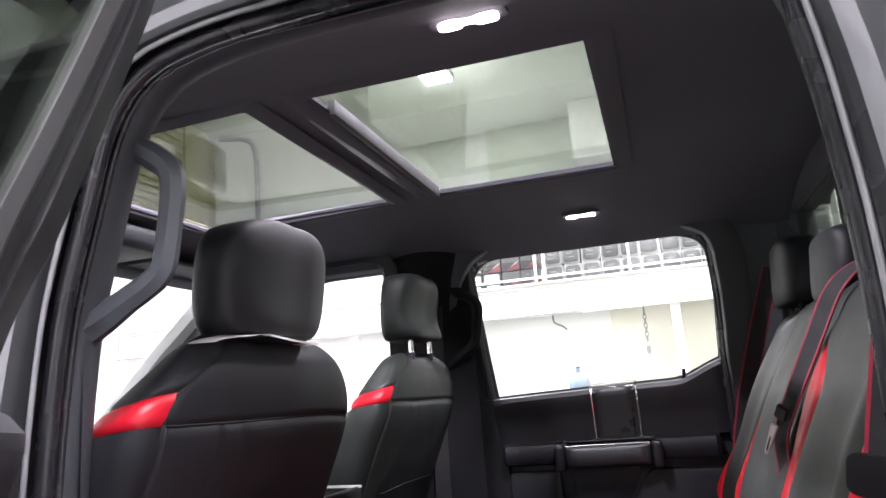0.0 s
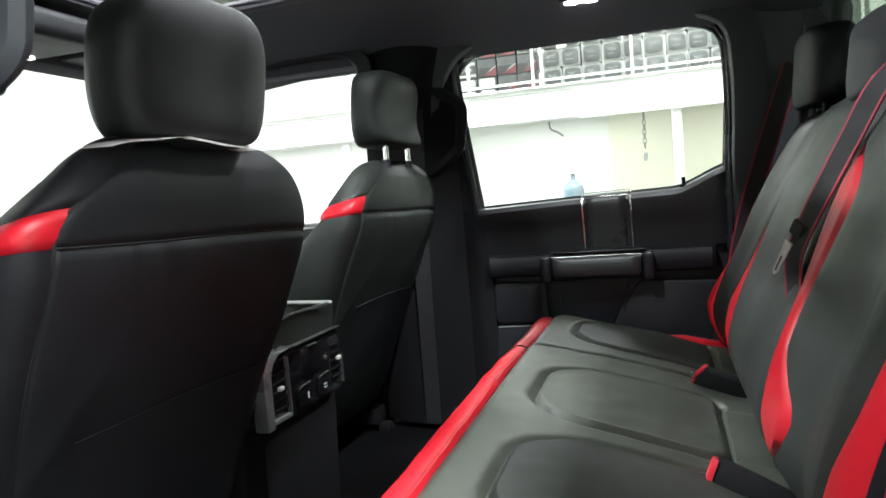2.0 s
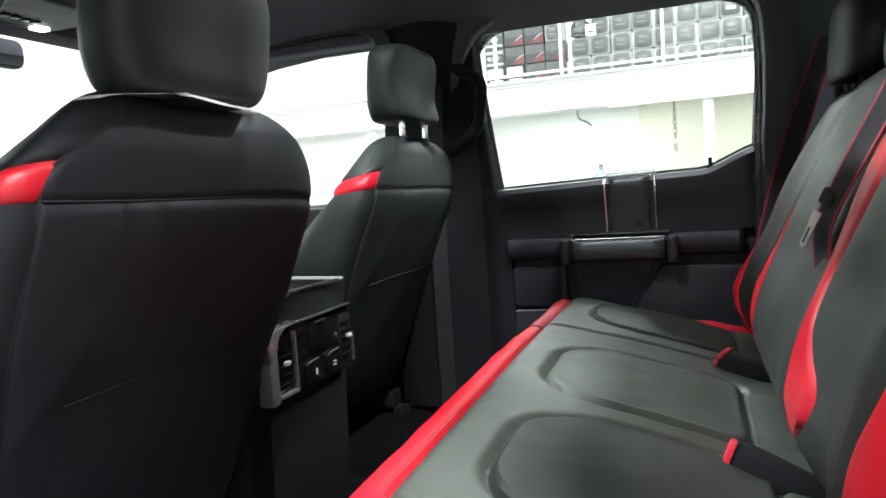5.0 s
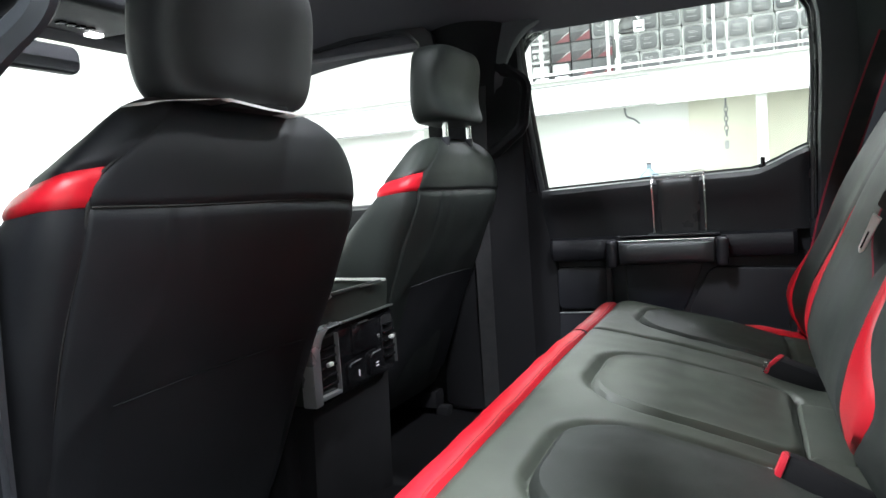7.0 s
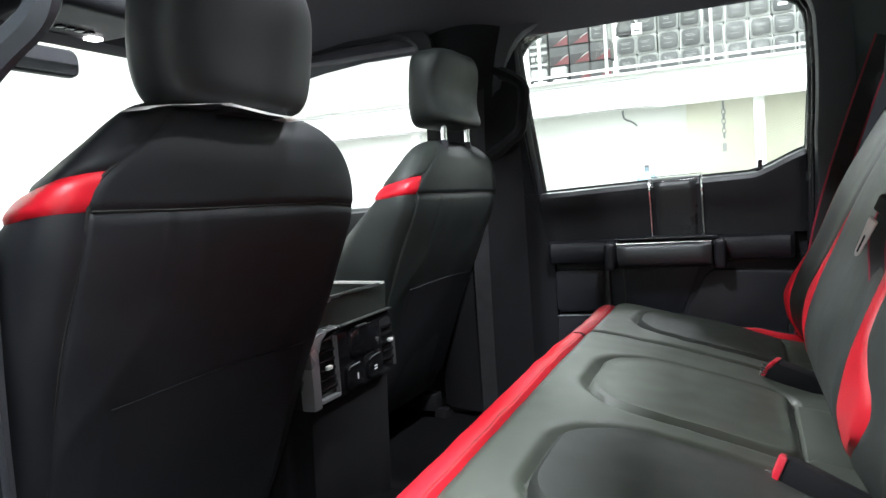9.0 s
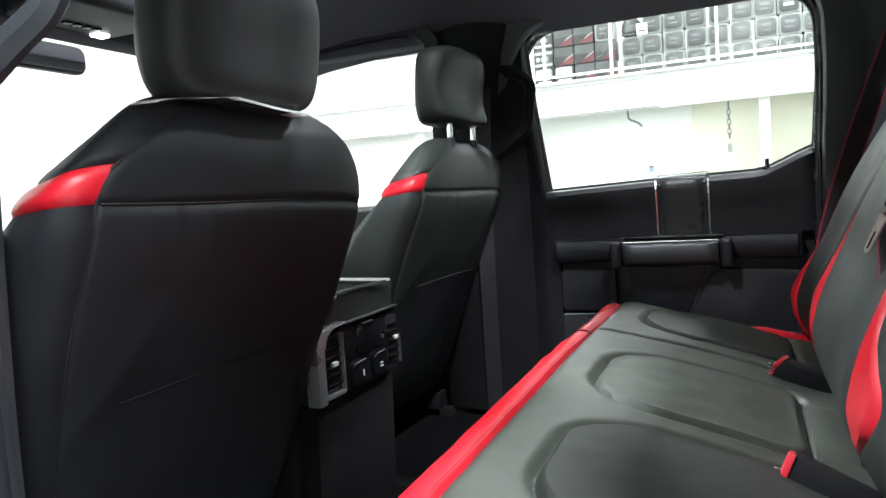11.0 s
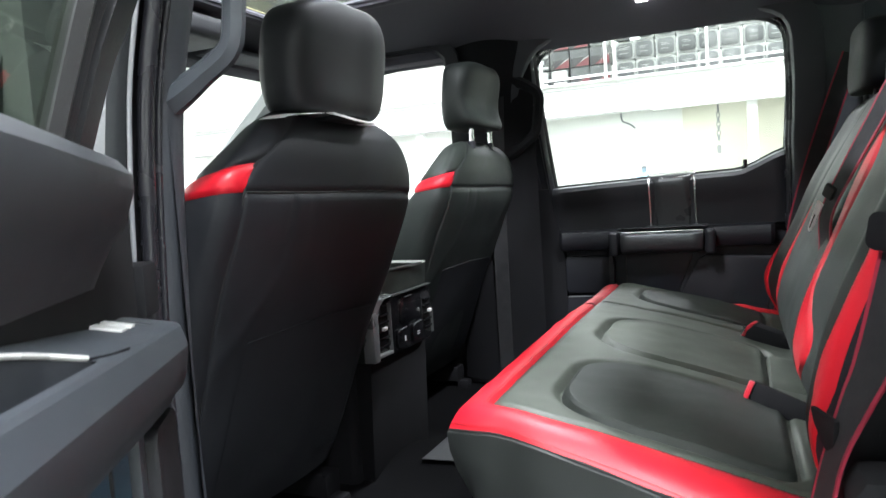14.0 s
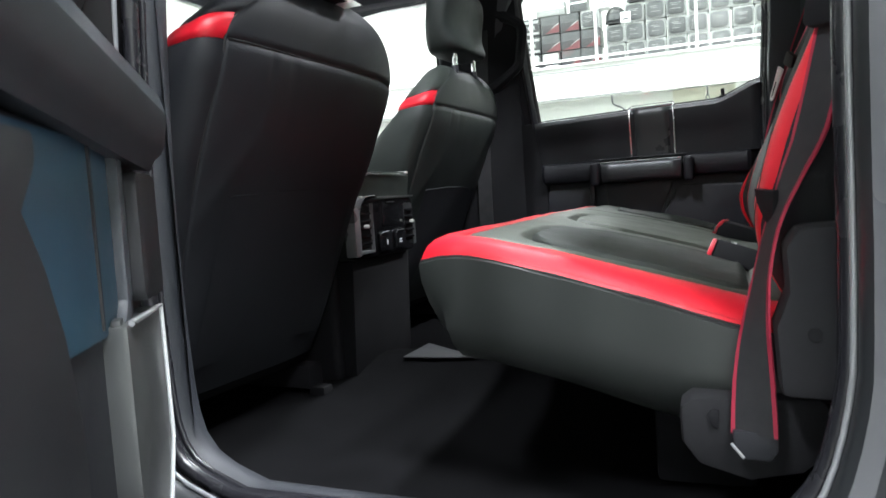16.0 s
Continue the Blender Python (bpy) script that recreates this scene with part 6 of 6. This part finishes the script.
for col, n in enumerate(HEIGHTS):
    for row in range(n):
        display_box(-0.865 + 0.2225 * col + rng.uniform(-0.008, 0.008), 2.587 + ROW * row, (col, row) in ((6, 3), (7, 2), (6, 4), (10, 2)))
helmet(-0.865, 2.587 + 2 * ROW, BOXBLACK, BOXDARK, "black helmet with a dark visor on the display boxes")
helmet(-0.62, 2.587 + 3 * ROW, BOXBLACK, BOXDARK, "black helmet with a dark visor on the display boxes")
helmet(-0.20, 2.587 + 3 * ROW, BOXBLACK, BOXDARK, "black helmet with a dark visor on the display boxes")
helmet(0.03, 2.587 + 3 * ROW, LABELW, BOXDARK, "white helmet with a dark visor on the display boxes")
helmet(0.47, 2.587 + 4 * ROW, BOXPALE, BOXBLACK, "pale grey helmet with a black visor on the display boxes")
t = stock("white carton with a printed panel on the mezzanine", -0.75, 2.587 + 2 * ROW, pose(-0.745, 6.845, 2.587 + 2 * ROW))
part("carton", box(-0.05, 0.06, 0, 0.06, 0, 0.12, 0.004), LABELW, t)
part("print", box(-0.03, 0.04, -0.002, 0.001, 0.03, 0.05), BOXDARK, t)


cool = thing("water_cooler", "white water cooler with a blue bottle on top", "water cooler", m=pose(-0.86, 8.2, -0.17))
part("cabinet", box(-0.16, 0.16, -0.16, 0.16, 0.17, 1.34, 0.02, 3), BEAMPAINT, cool)
part("bottle", grid(lambda u, v: ((r := curve_of((0, 0.10), (0.04, 0.132), (0.25, 0.135), (0.30, 0.12), (0.36, 0.05), (0.375, 0.028), (0.44, 0.028))(v * 0.44)) * math.cos(2 * math.pi * u), r * math.sin(2 * math.pi * u), 1.34 + v * 0.44), 24, 22, close_u=True), WATER, cool, "pale blue water bottle")
part("bottle_cap", box(-0.03, 0.03, -0.03, 0.03, 1.775, 1.80, 0.008), BOXDARK, cool)

ch = thing("chain", "grey steel chain hanging under the mezzanine", "chain", m=pose(0.09, 7.0, 2.2))
for k in range(7):
    part("link", sweep([(0.018 * math.cos(a) * (1 if k % 2 else 0.3), 0.018 * math.cos(a) * (0.3 if k % 2 else 1), -0.05 - 0.05 * k + 0.032 * math.sin(a)) for a in [2 * math.pi * j / 12 for j in range(12)]], circle(0.006, 5), closed=True, up=(1, 1, 0)), DARKMETAL, ch)
part("tag", box(-0.022, 0.022, -0.004, 0.004, -0.52, -0.43, 0.003), BOXPALE, ch)
part("hook", box(-0.01, 0.01, -0.01, 0.01, -0.06, 0.262, 0.002), DARKMETAL, ch)
single("air_hose", sweep(spline([(-0.95, 7.0, 2.465), (-0.95, 7.0, 2.20), (-0.93, 7.0, 2.13), (-0.85, 7.0, 2.09), (-0.80, 7.0, 2.04)], 20), circle(0.012, 6)), DARKMETAL, "grey hose end hanging under the mezzanine", "hose")

# pale shelving at the end of the mezzanine, seen through the rear window
rk = thing("storage_rack", "grey backed storage rack with pale uprights on the mezzanine", "rack")
part("back_panel", box(2.12, 3.40, 8.30, 8.33, 2.59, 4.30), DARKMETAL, rk, "dull grey back panel")
for px in (2.14, 2.41, 3.36):
    part("upright", box(px - 0.022, px + 0.022, 8.06, 8.10, 2.588, 4.30, 0.004), BEAMPAINT, rk, "pale grey upright")
for z in (3.655, 3.95):
    part("shelf", box(2.12, 3.40, 8.05, 8.30, z - 0.014, z + 0.014, 0.004), BEAMPAINT, rk)
part("shelf", box(2.12, 3.40, 8.05, 8.30, 2.96, 2.99, 0.004), BEAMPAINT, rk)
for x0, x1, z0, z1 in ((2.20, 2.37, 3.40, 3.64), (2.60, 2.76, 2.992, 3.375), (2.78, 2.98, 3.672, 3.90)):
    bx = thing("storage_box", "white carton standing on the mezzanine rack", "box", "rack boxes", m=pose((x0 + x1) / 2, 8.17, z0))
    w = (x1 - x0) / 2
    part("carton", box(-w, w, -0.11, 0.11, 0, z1 - z0, 0.006), BEAMPAINT, bx)
    part("lid", box(-w - 0.004, w + 0.004, -0.114, 0.114, (z1 - z0) * 0.86, z1 - z0 + 0.004, 0.004), WHITEPAINT, bx)
part("shelf", box(2.12, 2.40, 8.05, 8.30, 3.372, 3.399, 0.004), BEAMPAINT, rk)

# upper wall things, seen through the glass roof
slab("duct_soffit", box(-3.4, 6.9, 7.7, 8.98, 5.38, 6.19, 0.01), WHITEPAINT, "white boxed soffit under the ceiling")
slab("wall_panel", box(-1.95, -0.62, 8.9, 8.985, 4.1, 5.37), SOFFIT, "green grey wall panel under the soffit")
sw = thing("slatwall", "beige slatted display wall high in the corner", "slatwall", kind="structure")
part("backing", box(-6.98, -6.93, 4.6, 8.1, 4.25, 6.15), DARKMETAL, sw)
part("end_post", box(-6.98, -6.86, 8.1, 8.7, 4.25, 6.19, 0.01), SLAT, sw)
part("lower_slatwall", box(-6.98, -6.93, 8.7, 8.99, 4.25, 6.1), DARKMETAL, sw)
for k in range(15):
    for a, b in ((4.6, 8.09), (8.71, 8.99)):
        part("slat", box(-6.93, -6.905, a, b, 4.30 + 0.12 * k, 4.392 + 0.12 * k, 0.006), SLAT, sw)
pp = thing("pipe", "grey steel conduit bent along the upper wall", "pipe", kind="structure")
part("run", sweep(spline([(-6.75, 8.9, 6.12), (-6.55, 8.9, 6.10), (-6.20, 8.9, 6.02), (-6.06, 8.9, 5.85), (-6.02, 8.9, 5.5), (-6.02, 8.9, 4.3)], 40), circle(0.045, 10)), DARKMETAL, pp)
hv = thing("air_handler", "white box unit below the soffit", "air unit")
part("cabinet", box(-0.60, 0.15, 8.3, 8.98, 4.5, 5.375, 0.02), BEAMPAINT, hv)

# the side of the workshop ahead of the truck


def locker(y, z1, w=1.1):
    t = thing("wall_cabinet", "white two-door workshop cabinet against the wall", "cabinet", "wall cabinets", m=pose(-6.99, y, 0))
    part("body", box(0, 0.55, -w / 2, w / 2, 0.08, z1, 0.01), BEAMPAINT, t)
    for s in (-1, 1):
        d = part("door", box(0.552, 0.575, s * w / 4 - w / 4 + 0.006, s * w / 4 + w / 4 - 0.006, 0.12, z1 - 0.03, 0.006), BEAMPAINT, t)
        part("handle", box(0.575, 0.60, s * 0.05 - 0.008, s * 0.05 + 0.008, z1 * 0.5, z1 * 0.5 + 0.14, 0.004), DARKMETAL, d)


for k, (y, z) in enumerate(((-2.4, 2.4), (-1.25, 2.4), (1.6, 2.05), (2.75, 2.05), (3.9, 2.05), (5.05, 2.05))):
    locker(y, z)
slab("wall_lining", box(-0.40, 6.9, 8.9, 8.985, 0, 2.45), LINING, "beige wall lining under the mezzanine")
bd = thing("notice_board", "pale grey notice board on the wall", "board")
part("board", box(-6.99, -6.95, 1.3, 3.2, 2.35, 3.3, 0.006), BOXPALE, bd)
